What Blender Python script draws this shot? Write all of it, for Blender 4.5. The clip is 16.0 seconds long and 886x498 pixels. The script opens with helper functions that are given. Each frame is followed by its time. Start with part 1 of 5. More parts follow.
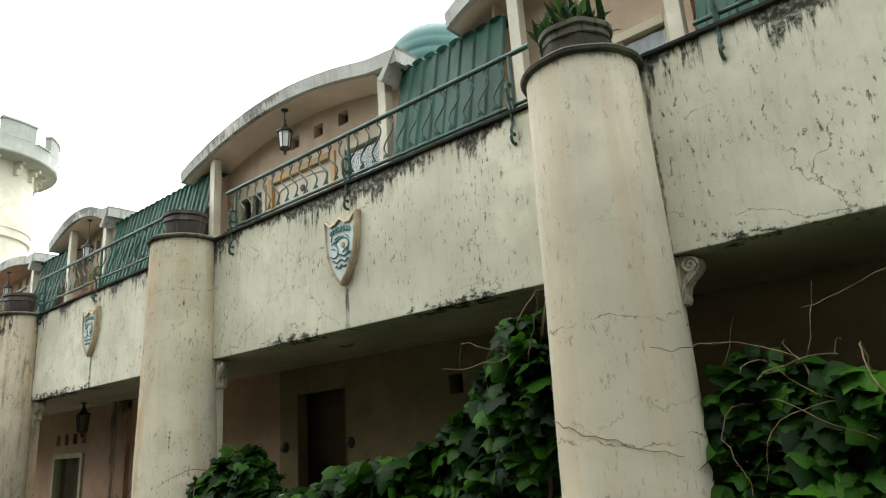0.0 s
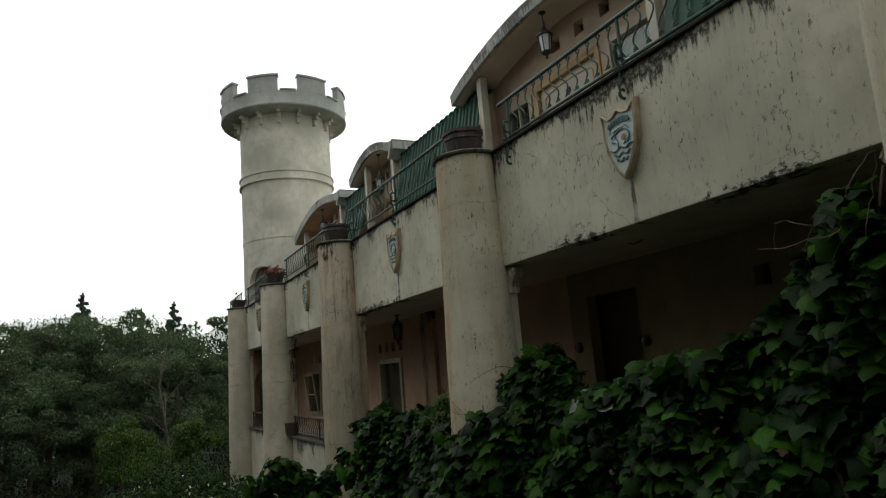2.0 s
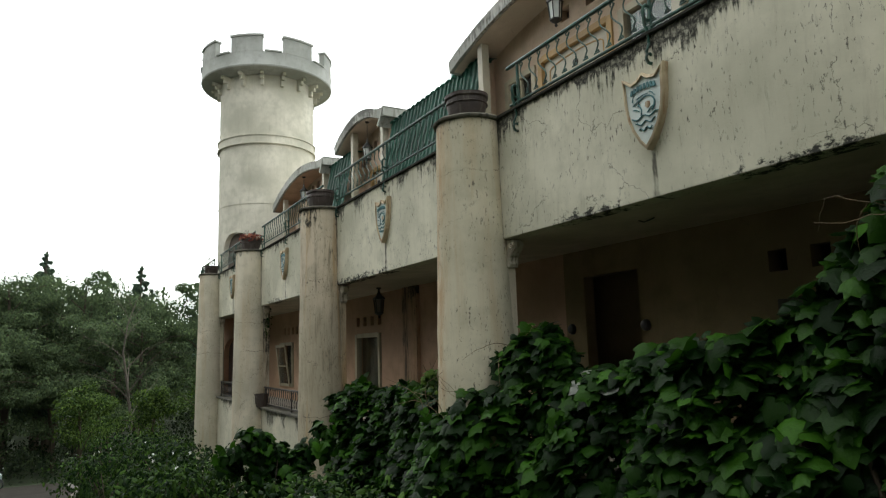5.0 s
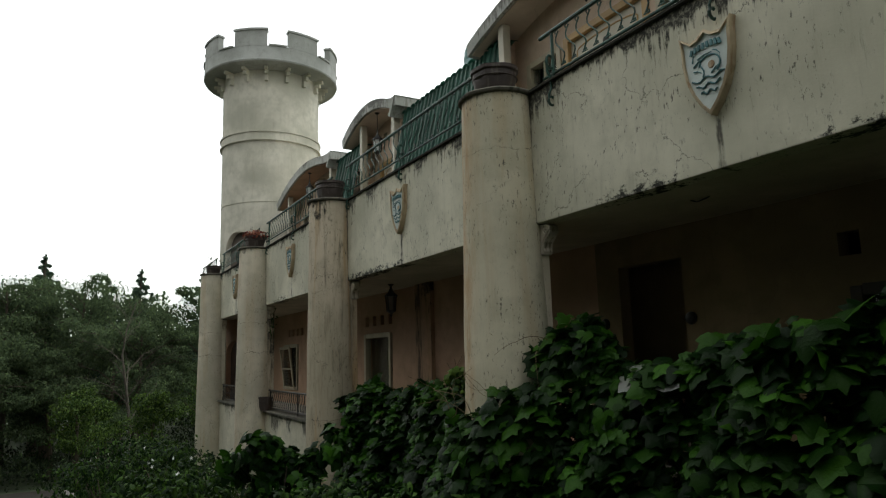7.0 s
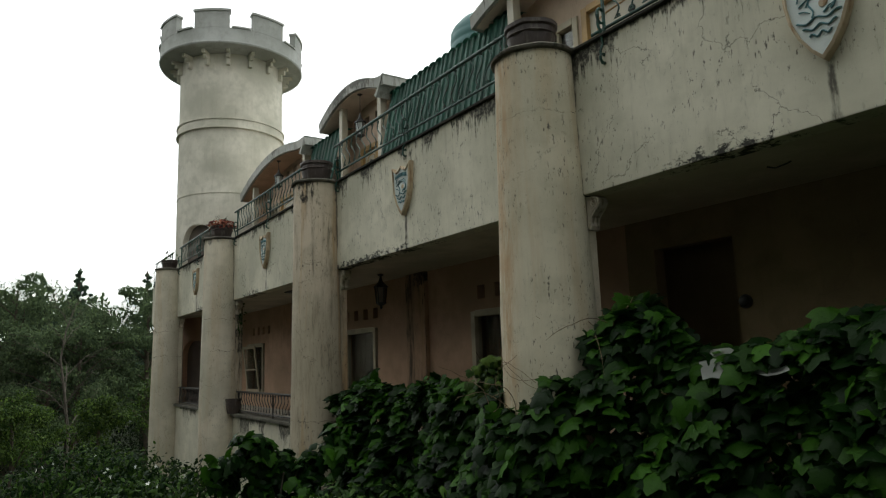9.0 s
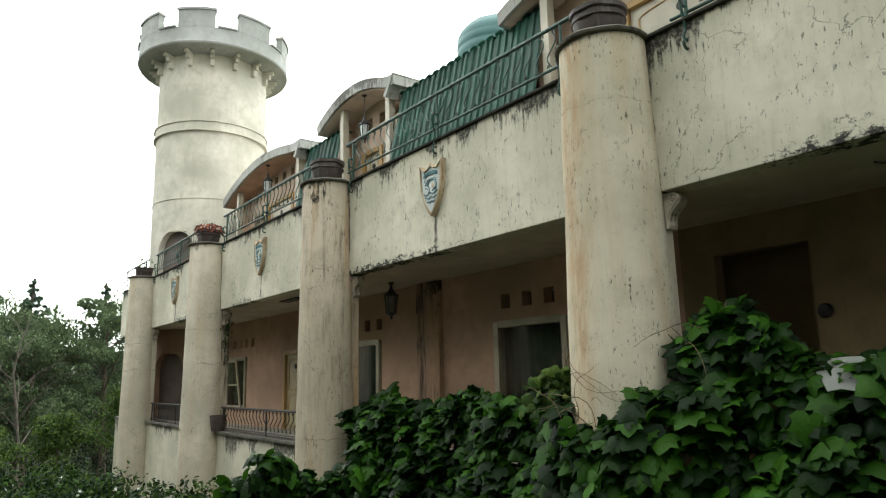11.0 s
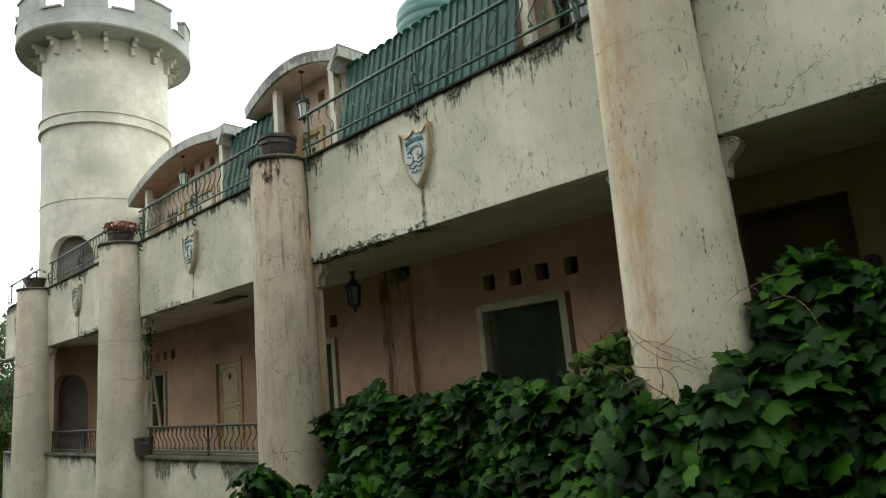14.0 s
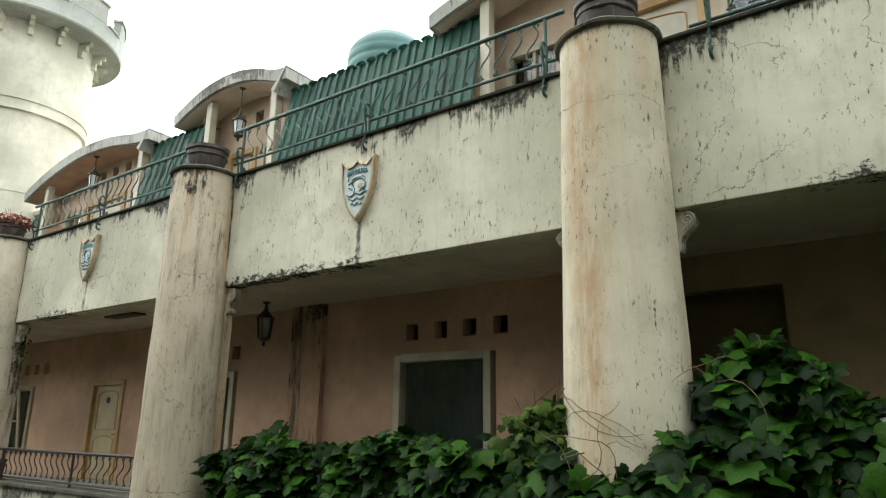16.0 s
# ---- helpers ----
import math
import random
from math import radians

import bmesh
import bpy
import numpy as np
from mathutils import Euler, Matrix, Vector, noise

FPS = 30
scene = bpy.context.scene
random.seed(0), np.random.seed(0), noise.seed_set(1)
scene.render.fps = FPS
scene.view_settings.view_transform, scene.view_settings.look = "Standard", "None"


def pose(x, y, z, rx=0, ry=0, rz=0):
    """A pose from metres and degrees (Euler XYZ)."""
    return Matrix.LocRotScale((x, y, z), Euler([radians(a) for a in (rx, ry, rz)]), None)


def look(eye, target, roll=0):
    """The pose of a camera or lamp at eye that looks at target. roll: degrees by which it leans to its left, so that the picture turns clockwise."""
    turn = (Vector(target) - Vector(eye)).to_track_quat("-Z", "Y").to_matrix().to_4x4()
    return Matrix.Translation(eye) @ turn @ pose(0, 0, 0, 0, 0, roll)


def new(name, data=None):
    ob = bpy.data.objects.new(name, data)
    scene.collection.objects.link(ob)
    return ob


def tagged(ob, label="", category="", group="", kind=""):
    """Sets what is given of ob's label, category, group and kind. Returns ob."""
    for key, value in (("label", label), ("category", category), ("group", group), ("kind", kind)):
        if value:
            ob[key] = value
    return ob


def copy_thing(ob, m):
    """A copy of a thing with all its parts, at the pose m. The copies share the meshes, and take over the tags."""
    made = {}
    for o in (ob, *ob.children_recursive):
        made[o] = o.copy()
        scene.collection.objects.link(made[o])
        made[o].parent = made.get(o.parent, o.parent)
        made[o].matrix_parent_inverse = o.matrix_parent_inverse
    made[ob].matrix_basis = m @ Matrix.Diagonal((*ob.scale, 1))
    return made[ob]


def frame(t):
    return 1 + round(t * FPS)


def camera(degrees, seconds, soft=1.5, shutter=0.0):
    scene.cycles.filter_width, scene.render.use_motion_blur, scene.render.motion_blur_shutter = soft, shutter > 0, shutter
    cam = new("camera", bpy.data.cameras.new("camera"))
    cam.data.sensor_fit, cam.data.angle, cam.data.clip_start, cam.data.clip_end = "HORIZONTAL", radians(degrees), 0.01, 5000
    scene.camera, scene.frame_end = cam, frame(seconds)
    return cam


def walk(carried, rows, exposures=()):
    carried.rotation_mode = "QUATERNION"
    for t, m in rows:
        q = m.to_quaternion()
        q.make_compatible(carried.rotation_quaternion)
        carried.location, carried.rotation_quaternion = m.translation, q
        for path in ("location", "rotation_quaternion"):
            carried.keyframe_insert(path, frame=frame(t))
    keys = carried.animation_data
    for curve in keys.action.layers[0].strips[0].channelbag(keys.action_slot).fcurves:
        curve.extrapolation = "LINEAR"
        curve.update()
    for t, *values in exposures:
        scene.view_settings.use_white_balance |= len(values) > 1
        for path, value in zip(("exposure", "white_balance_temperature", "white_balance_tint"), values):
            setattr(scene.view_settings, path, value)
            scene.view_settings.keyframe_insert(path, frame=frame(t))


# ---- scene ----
cam = camera(66.7, 16.0, 1.2)
PATH = [
    (0, (-0.603, 0.145, 1.511), (-1.829, 1.629, 2.052), -4.0),
    (0.5, (-0.69, -0.05, 1.452), (-2.133, 1.224, 1.994), -5.0),
    (1, (-0.739, -0.072, 1.446), (-2.264, 1.131, 1.922), -7.0),
    (1.5, (-0.777, 0.016, 1.405), (-2.408, 1.095, 1.825), -5.3),
    (2, (-0.839, 0.074, 1.384), (-2.594, 0.968, 1.734), -4.7),
    (2.5, (-0.914, 0.038, 1.373), (-2.604, 1.066, 1.668), -3.9),
    (3, (-1.077, -0.091, 1.352), (-2.708, 1.023, 1.663), -3.6),
    (3.5, (-1.167, -0.148, 1.337), (-2.825, 0.921, 1.666), -2.8),
    (4, (-1.283, -0.004, 1.318), (-2.994, 0.98, 1.645), -2.3),
    (4.2, (-1.325, 0.048, 1.318), (-3.048, 1.019, 1.619), -2.4),
    (6.3, (-1.927, -0.008, 1.264), (-3.647, 0.965, 1.572), -0.8),
    (6.5, (-2.043, 0.059, 1.229), (-3.751, 1.016, 1.638), 0.7),
    (7, (-2.364, 0.12, 1.177), (-4.089, 1.084, 1.487), -1.7),
    (7.5, (-2.728, -0.014, 1.15), (-4.462, 0.948, 1.408), -3.5),
    (8, (-3.093, -0.084, 1.059), (-4.869, 0.777, 1.384), -3.6),
    (8.5, (-3.469, -0.167, 0.999), (-5.24, 0.728, 1.248), -1.5),
    (8.7, (-3.602, -0.203, 1.015), (-5.305, 0.805, 1.302), -1.9),
    (10.8, (-4.934, -0.686, 0.936), (-6.45, 0.564, 1.308), -2.3),
    (11, (-5.07, -0.714, 0.928), (-6.631, 0.478, 1.301), -1.4),
    (11.5, (-5.39, -0.697, 0.868), (-7.003, 0.397, 1.317), -2.0),
    (12, (-5.66, -0.799, 0.852), (-7.123, 0.489, 1.299), -3.4),
    (12.5, (-5.907, -0.929, 0.882), (-7.393, 0.339, 1.307), -3.0),
    (13, (-6.202, -0.882, 0.801), (-7.764, 0.264, 1.299), -2.5),
    (13.5, (-6.51, -0.83, 0.817), (-8.111, 0.288, 1.248), -3.1),
    (14, (-6.858, -0.987, 0.802), (-8.21, 0.439, 1.173), -5.5),
    (14.5, (-7.107, -0.944, 0.791), (-8.388, 0.546, 1.165), -2.0),
    (15, (-7.326, -0.899, 0.761), (-8.706, 0.474, 1.221), -2.7),
    (15.5, (-7.425, -0.834, 0.744), (-8.849, 0.511, 1.147), -2.3),
    (16, (-7.378, -0.809, 0.785), (-8.505, 0.761, 1.301), 0.7),
]
EXPOSURES = [(0.0, -0.55), (0.5, -1.7), (1.0, -1.68), (1.5, -1.84), (2.0, -2.22), (2.5, -2.0), (3.0, -1.2), (3.5, -1.04), (4.0, -1.5), (4.2, -1.5), (6.3, -1.02), (6.5, -1.17), (7.0, -2.02), (7.5, -1.37), (8.0, -1.82), (8.5, -2.26), (8.7, -2.16), (10.8, -0.78), (11.0, -0.78), (11.5, -1.95), (12.0, -1.46), (12.5, -1.05), (13.0, -1.26), (13.5, -1.85), (14.0, -1.05), (14.5, -0.31), (15.0, -0.52), (15.5, -0.8), (16.0, -0.57)]
walk(cam, [(t, look(eye, target, roll)) for t, eye, target, roll in PATH], EXPOSURES)

# ---- light ----
SKY_DIM, SKY_BRIGHT = 3.2, 8.0
world = bpy.data.worlds.new("overcast_sky")
scene.world = world
world.use_nodes = True
wn, wl = world.node_tree.nodes, world.node_tree.links
wn.clear()
SUN_FROM = Vector((-0.52, 0.62, 0.59)).normalized()   # the hidden sun stands behind the house
sky = wn.new("ShaderNodeTexSky")
sky.sky_type, sky.sun_disc = "NISHITA", False
sky.sun_elevation, sky.sun_rotation = math.asin(SUN_FROM.z), math.atan2(SUN_FROM.x, SUN_FROM.y) % (2 * math.pi)
sky.air_density, sky.dust_density = 1.0, 4.0
sky_bg = wn.new("ShaderNodeBackground")
sky_bg.inputs["Strength"].default_value = 0.10
wl.new(sky.outputs[0], sky_bg.inputs["Color"])
# cloud cover: brightest round the hidden sun, evenly dimmer away from it
direction = wn.new("ShaderNodeTexCoord")
toward = wn.new("ShaderNodeVectorMath")
toward.operation = "DOT_PRODUCT"
toward.inputs[1].default_value = SUN_FROM
wl.new(direction.outputs["Generated"], toward.inputs[0])
glow = wn.new("ShaderNodeMapRange")
glow.interpolation_type = "SMOOTHSTEP"
for key, v in (("From Min", -0.7), ("From Max", 0.85), ("To Min", SKY_DIM), ("To Max", SKY_BRIGHT)):
    glow.inputs[key].default_value = v
wl.new(toward.outputs["Value"], glow.inputs["Value"])
cloud_noise = wn.new("ShaderNodeTexNoise")
cloud_noise.inputs["Scale"].default_value, cloud_noise.inputs["Detail"].default_value = 2.2, 5.0
wl.new(direction.outputs["Generated"], cloud_noise.inputs["Vector"])
cloud_ramp = wn.new("ShaderNodeValToRGB")
cloud_ramp.color_ramp.elements[0].position, cloud_ramp.color_ramp.elements[0].color = 0.3, (0.875, 0.93, 0.965, 1)
cloud_ramp.color_ramp.elements[1].position, cloud_ramp.color_ramp.elements[1].color = 0.62, (0.97, 1.0, 0.955, 1)
wl.new(cloud_noise.outputs["Fac"], cloud_ramp.inputs["Fac"])
cloud_bg = wn.new("ShaderNodeBackground")
wl.new(glow.outputs["Result"], cloud_bg.inputs["Strength"])
wl.new(cloud_ramp.outputs["Color"], cloud_bg.inputs["Color"])
mix_bg = wn.new("ShaderNodeMixShader")
mix_bg.inputs["Fac"].default_value = 0.88
wl.new(sky_bg.outputs[0], mix_bg.inputs[1])
wl.new(cloud_bg.outputs[0], mix_bg.inputs[2])
world_out = wn.new("ShaderNodeOutputWorld")
wl.new(mix_bg.outputs[0], world_out.inputs["Surface"])
sun_data = bpy.data.lights.new("sun", "SUN")
sun_data.energy, sun_data.angle, sun_data.color = 0.8, radians(25), (1.0, 0.98, 0.94)
sun = new("sun", sun_data)
sun.matrix_world = look(Vector((-10, 5, 3)) + 40 * SUN_FROM, (-10, 5, 3))


# ---- materials ----
def tree_of(name):
    m = bpy.data.materials.new(name)
    m.use_nodes = True
    return m, m.node_tree.nodes, m.node_tree.links, m.node_tree.nodes["Principled BSDF"]


def position(nodes, links, scale=(1, 1, 1)):
    g = nodes.new("ShaderNodeNewGeometry")
    mp = nodes.new("ShaderNodeMapping")
    mp.inputs["Scale"].default_value = scale
    links.new(g.outputs["Position"], mp.inputs["Vector"])
    return mp.outputs["Vector"]


def noise_of(nodes, links, vec, scale, detail=4.0, rough=0.55, distort=0.0):
    n = nodes.new("ShaderNodeTexNoise")
    n.inputs["Scale"].default_value, n.inputs["Detail"].default_value = scale, detail
    n.inputs["Roughness"].default_value, n.inputs["Distortion"].default_value = rough, distort
    links.new(vec, n.inputs["Vector"])
    return n.outputs["Fac"]


def ramp_of(nodes, links, value, lo, hi, a=0.0, b=1.0):
    r = nodes.new("ShaderNodeMapRange")
    r.interpolation_type = "SMOOTHSTEP"
    for key, v in (("From Min", lo), ("From Max", hi), ("To Min", a), ("To Max", b)):
        r.inputs[key].default_value = v
    links.new(value, r.inputs["Value"])
    return r.outputs["Result"]


def calc(nodes, links, op, a, b):
    m = nodes.new("ShaderNodeMath")
    m.operation, m.use_clamp = op, op in ("ADD", "SUBTRACT")
    for i, v in enumerate((a, b)):
        if isinstance(v, (int, float)):
            m.inputs[i].default_value = v
        else:
            links.new(v, m.inputs[i])
    return m.outputs[0]


def m_sub(nodes, links, a, b):
    m = nodes.new("ShaderNodeMath")
    m.operation = "SUBTRACT"
    for i, v in enumerate((a, b)):
        if isinstance(v, (int, float)):
            m.inputs[i].default_value = v
        else:
            links.new(v, m.inputs[i])
    return m.outputs[0]


def blend(nodes, links, fac, a, b):
    m = nodes.new("ShaderNodeMix")
    m.data_type = "RGBA"
    if isinstance(fac, (int, float)):
        m.inputs[0].default_value = fac
    else:
        links.new(fac, m.inputs[0])
    for i, v in ((6, a), (7, b)):
        if isinstance(v, tuple):
            m.inputs[i].default_value = (*v, 1)
        else:
            links.new(v, m.inputs[i])
    return m.outputs[2]


def bump_to(nodes, links, bsdf, height, strength, distance):
    b = nodes.new("ShaderNodeBump")
    b.inputs["Strength"].default_value, b.inputs["Distance"].default_value = strength, distance
    links.new(height, b.inputs["Height"])
    links.new(b.outputs[0], bsdf.inputs["Normal"])


def plain(name, color, rough=0.6, metal=0.0, var=0.25, scale=9.0, bump=0.15, dirt=None):
    """A surface with variation at two scales and fine relief."""
    m, n, l, bsdf = tree_of(name)
    v = position(n, l)
    big, fine = noise_of(n, l, v, scale * 0.2, 5), noise_of(n, l, v, scale * 3, 4)
    dark = tuple(c * (1 - var) for c in color)
    col = blend(n, l, ramp_of(n, l, big, 0.35, 0.68), color, dark)
    col = blend(n, l, ramp_of(n, l, fine, 0.5, 0.75, 0, 0.4), col, dark)
    if dirt:
        streak = noise_of(n, l, position(n, l, (4, 4, 0.6)), scale * 0.35, 5)
        col = blend(n, l, ramp_of(n, l, streak, 0.5, 0.68, 0, 0.85), col, dirt)
    l.new(col, bsdf.inputs["Base Color"])
    bsdf.inputs["Roughness"].default_value, bsdf.inputs["Metallic"].default_value = rough, metal
    if bump:
        bump_to(n, l, bsdf, fine, bump, 0.01)
    return m


def stucco(name, color, top=None, bottom=None, mold=0.5, rust=0.0, cracks=0.5, pits=0.5, seed=0.0, rough_bump=0.16, peel=0.0, reach=0.85, gain=0.30, stripe=None, rings=(), drips_joints=(), patches=()):
    """Weathered painted render: grey drifts, drip streaks, black mould below the coping, cracks and pock marks."""
    m, n, l, bsdf = tree_of(name)
    g = n.new("ShaderNodeNewGeometry")
    sep = n.new("ShaderNodeSeparateXYZ")
    l.new(g.outputs["Position"], sep.inputs[0])
    z = sep.outputs["Z"]
    off = n.new("ShaderNodeVectorMath")
    off.operation = "ADD"
    off.inputs[1].default_value = (seed, seed * 1.7, 0)
    l.new(g.outputs["Position"], off.inputs[0])
    v = off.outputs[0]

    def stretched(s):
        mp = n.new("ShaderNodeMapping")
        mp.inputs["Scale"].default_value = s
        l.new(v, mp.inputs["Vector"])
        return mp.outputs["Vector"]
    big = noise_of(n, l, v, 0.55, 5)
    mid = noise_of(n, l, v, 3.0, 6, 0.6)
    fine = noise_of(n, l, v, 38, 4, 0.6)
    streak = noise_of(n, l, stretched((6.5, 6.5, 0.75)), 1.0, 9, 0.74, 0.3)
    dull = tuple(c * k for c, k in zip(color, (0.70, 0.715, 0.68)))
    pale = tuple(min(0.85, c * 1.12) for c in color)
    col = blend(n, l, ramp_of(n, l, big, 0.3, 0.7), dull, pale)
    col = blend(n, l, ramp_of(n, l, mid, 0.42, 0.72, 0, 0.6), col, dull)
    col = blend(n, l, ramp_of(n, l, streak, 0.5, 0.8, 0, 0.5), col, tuple(c * k for c, k in zip(color, (0.62, 0.6, 0.55))))
    if rust:
        rs = noise_of(n, l, stretched((3.2, 3.2, 0.22)), 1.0, 5, 0.6, 0.3)
        col = blend(n, l, ramp_of(n, l, rs, 0.45, 0.66, 0, rust), col, (0.42, 0.26, 0.115))
    if stripe is not None:
        # one long stain that runs down the surface: middle, half width, tone, strength
        where, half, tone, strength = stripe
        wander = calc(n, l, "MULTIPLY", noise_of(n, l, stretched((1.5, 1.5, 0.8)), 1.0, 6, 0.65), half * 1.2)
        far_off = calc(n, l, "ABSOLUTE", m_sub(n, l, m_sub(n, l, sep.outputs["X"], where - half * 0.6), wander), 0)
        edge = calc(n, l, "MULTIPLY", ramp_of(n, l, far_off, half * 0.25, half * 1.35, 1, 0), ramp_of(n, l, noise_of(n, l, stretched((9, 9, 1.6)), 1.0, 7, 0.72), 0.36, 0.64, 0.12, strength))
        col = blend(n, l, edge, col, tone)
    # pock marks, a little taller than wide
    pit = noise_of(n, l, stretched((27, 27, 10)), 1.0, 4, 0.72)
    pit_mask = calc(n, l, "MULTIPLY", ramp_of(n, l, pit, 0.585, 0.66, 0, 0.9), ramp_of(n, l, noise_of(n, l, v, 1.5, 4), 0.36, 0.60, 0.1 * pits, pits))
    col = blend(n, l, pit_mask, col, (0.07, 0.062, 0.052))
    # cracks
    warp = n.new("ShaderNodeTexNoise")
    warp.inputs["Scale"].default_value, warp.inputs["Detail"].default_value, warp.inputs["Roughness"].default_value = 1.8, 7, 0.62
    l.new(v, warp.inputs["Vector"])
    wv = n.new("ShaderNodeVectorMath")
    wv.operation = "MULTIPLY_ADD"
    wv.inputs[1].default_value = (0.75, 0.75, 0.75)
    l.new(warp.outputs["Color"], wv.inputs[0])
    l.new(v, wv.inputs[2])
    vor = n.new("ShaderNodeTexVoronoi")
    vor.feature = "DISTANCE_TO_EDGE"
    vor.inputs["Scale"].default_value = 0.6
    l.new(wv.outputs[0], vor.inputs["Vector"])
    crack = calc(n, l, "MULTIPLY", ramp_of(n, l, vor.outputs["Distance"], 0.0008, 0.0042, 1, 0), ramp_of(n, l, noise_of(n, l, v, 1.0, 3), 0.50, 0.56, 0, cracks))
    col = blend(n, l, crack, col, (0.045, 0.038, 0.03))
    # fine cracks that run round a column
    for height in rings:
        wander = calc(n, l, "MULTIPLY", m_sub(n, l, noise_of(n, l, v, 2.6, 6, 0.7), 0.5), 0.34)
        away = calc(n, l, "ABSOLUTE", m_sub(n, l, m_sub(n, l, z, height), wander), 0)
        line = calc(n, l, "MULTIPLY", ramp_of(n, l, away, 0.0015, 0.0075, 1, 0), ramp_of(n, l, noise_of(n, l, v, 2.2, 3), 0.40, 0.52, 0.1, 0.9))
        col = blend(n, l, line, col, (0.06, 0.05, 0.04))
    # dark runs: rain water below the shields, joint lines beside the columns
    for where, foot, half in drips_joints:
        wander = calc(n, l, "MULTIPLY", m_sub(n, l, noise_of(n, l, stretched((3, 3, 2)), 1.0, 4, 0.6), 0.5), 0.16)
        away = calc(n, l, "ABSOLUTE", m_sub(n, l, m_sub(n, l, sep.outputs["X"], where), wander), 0)
        run = calc(n, l, "MULTIPLY", ramp_of(n, l, away, half * 0.3, half, 1, 0), ramp_of(n, l, noise_of(n, l, stretched((8, 8, 3)), 1.0, 6, 0.7), 0.38, 0.56, 0.15, 0.9))
        run = calc(n, l, "MULTIPLY", run, ramp_of(n, l, z, foot, foot + 0.05, 1, 0))
        col = blend(n, l, run, col, (0.05, 0.045, 0.035))
    # black mould
    if top is not None:
        wide = ramp_of(n, l, noise_of(n, l, v, 0.95, 4, 0.6), 0.40, 0.62, 0.1, 1.2)
        drip = noise_of(n, l, stretched((15, 15, 1.7)), 1.0, 8, 0.72, 0.35)
        hi = calc(n, l, "MULTIPLY", ramp_of(n, l, z, top - reach, top, 0, gain), wide)
        hi = calc(n, l, "ADD", hi, calc(n, l, "MULTIPLY", ramp_of(n, l, z, top - 0.20, top, 0, 0.26), wide))
        grown = calc(n, l, "ADD", drip, hi)
        grain = ramp_of(n, l, noise_of(n, l, v, 16, 6, 0.75), 0.36, 0.56, 0.35, 1.0)
        col = blend(n, l, calc(n, l, "MULTIPLY", ramp_of(n, l, grown, 0.60, 0.72, 0, 0.3 * mold), 1.0), col, (0.13, 0.125, 0.09))
        col = blend(n, l, calc(n, l, "MULTIPLY", ramp_of(n, l, grown, 0.68, 0.76, 0, mold), grain), col, (0.012, 0.012, 0.009))
    if peel:
        pv = noise_of(n, l, stretched((8.0, 8.0, 0.9)), 1.0, 8, 0.7, 0.4)
        pw = ramp_of(n, l, noise_of(n, l, v, 1.3, 4), 0.4, 0.62, 0.3, 1.0)
        col = blend(n, l, calc(n, l, "MULTIPLY", ramp_of(n, l, pv, 0.45, 0.62, 0, 0.8 * peel), pw), col, (0.15, 0.115, 0.075))
        col = blend(n, l, calc(n, l, "MULTIPLY", ramp_of(n, l, pv, 0.56, 0.66, 0, 0.95 * peel), pw), col, (0.022, 0.019, 0.014))
    if bottom is not None:
        lo = ramp_of(n, l, z, bottom, bottom + 0.26, 0.225, 0)
        patch = noise_of(n, l, stretched((1, 1, 1.5)), 8.0, 7, 0.78)
        where = ramp_of(n, l, noise_of(n, l, v, 0.42, 2), 0.45, 0.6, 0.15, 1.0)
        grown = calc(n, l, "ADD", patch, calc(n, l, "MULTIPLY", lo, where))
        for middle, half in patches:
            away = calc(n, l, "ABSOLUTE", m_sub(n, l, sep.outputs["X"], middle), 0)
            near = calc(n, l, "MULTIPLY", ramp_of(n, l, away, half * 0.2, half, 1, 0), ramp_of(n, l, z, bottom, bottom + 0.34, 0.17, 0))
            grown = calc(n, l, "ADD", grown, near)
        col = blend(n, l, ramp_of(n, l, grown, 0.65, 0.74, 0, mold), col, (0.013, 0.013, 0.010))
    l.new(col, bsdf.inputs["Base Color"])
    bsdf.inputs["Roughness"].default_value = 0.88
    relief = calc(n, l, "SUBTRACT", calc(n, l, "ADD", calc(n, l, "MULTIPLY", fine, 0.35), calc(n, l, "MULTIPLY", mid, 0.4)), calc(n, l, "MULTIPLY", crack, 0.5))
    bump_to(n, l, bsdf, relief, rough_bump, 0.03)
    return m


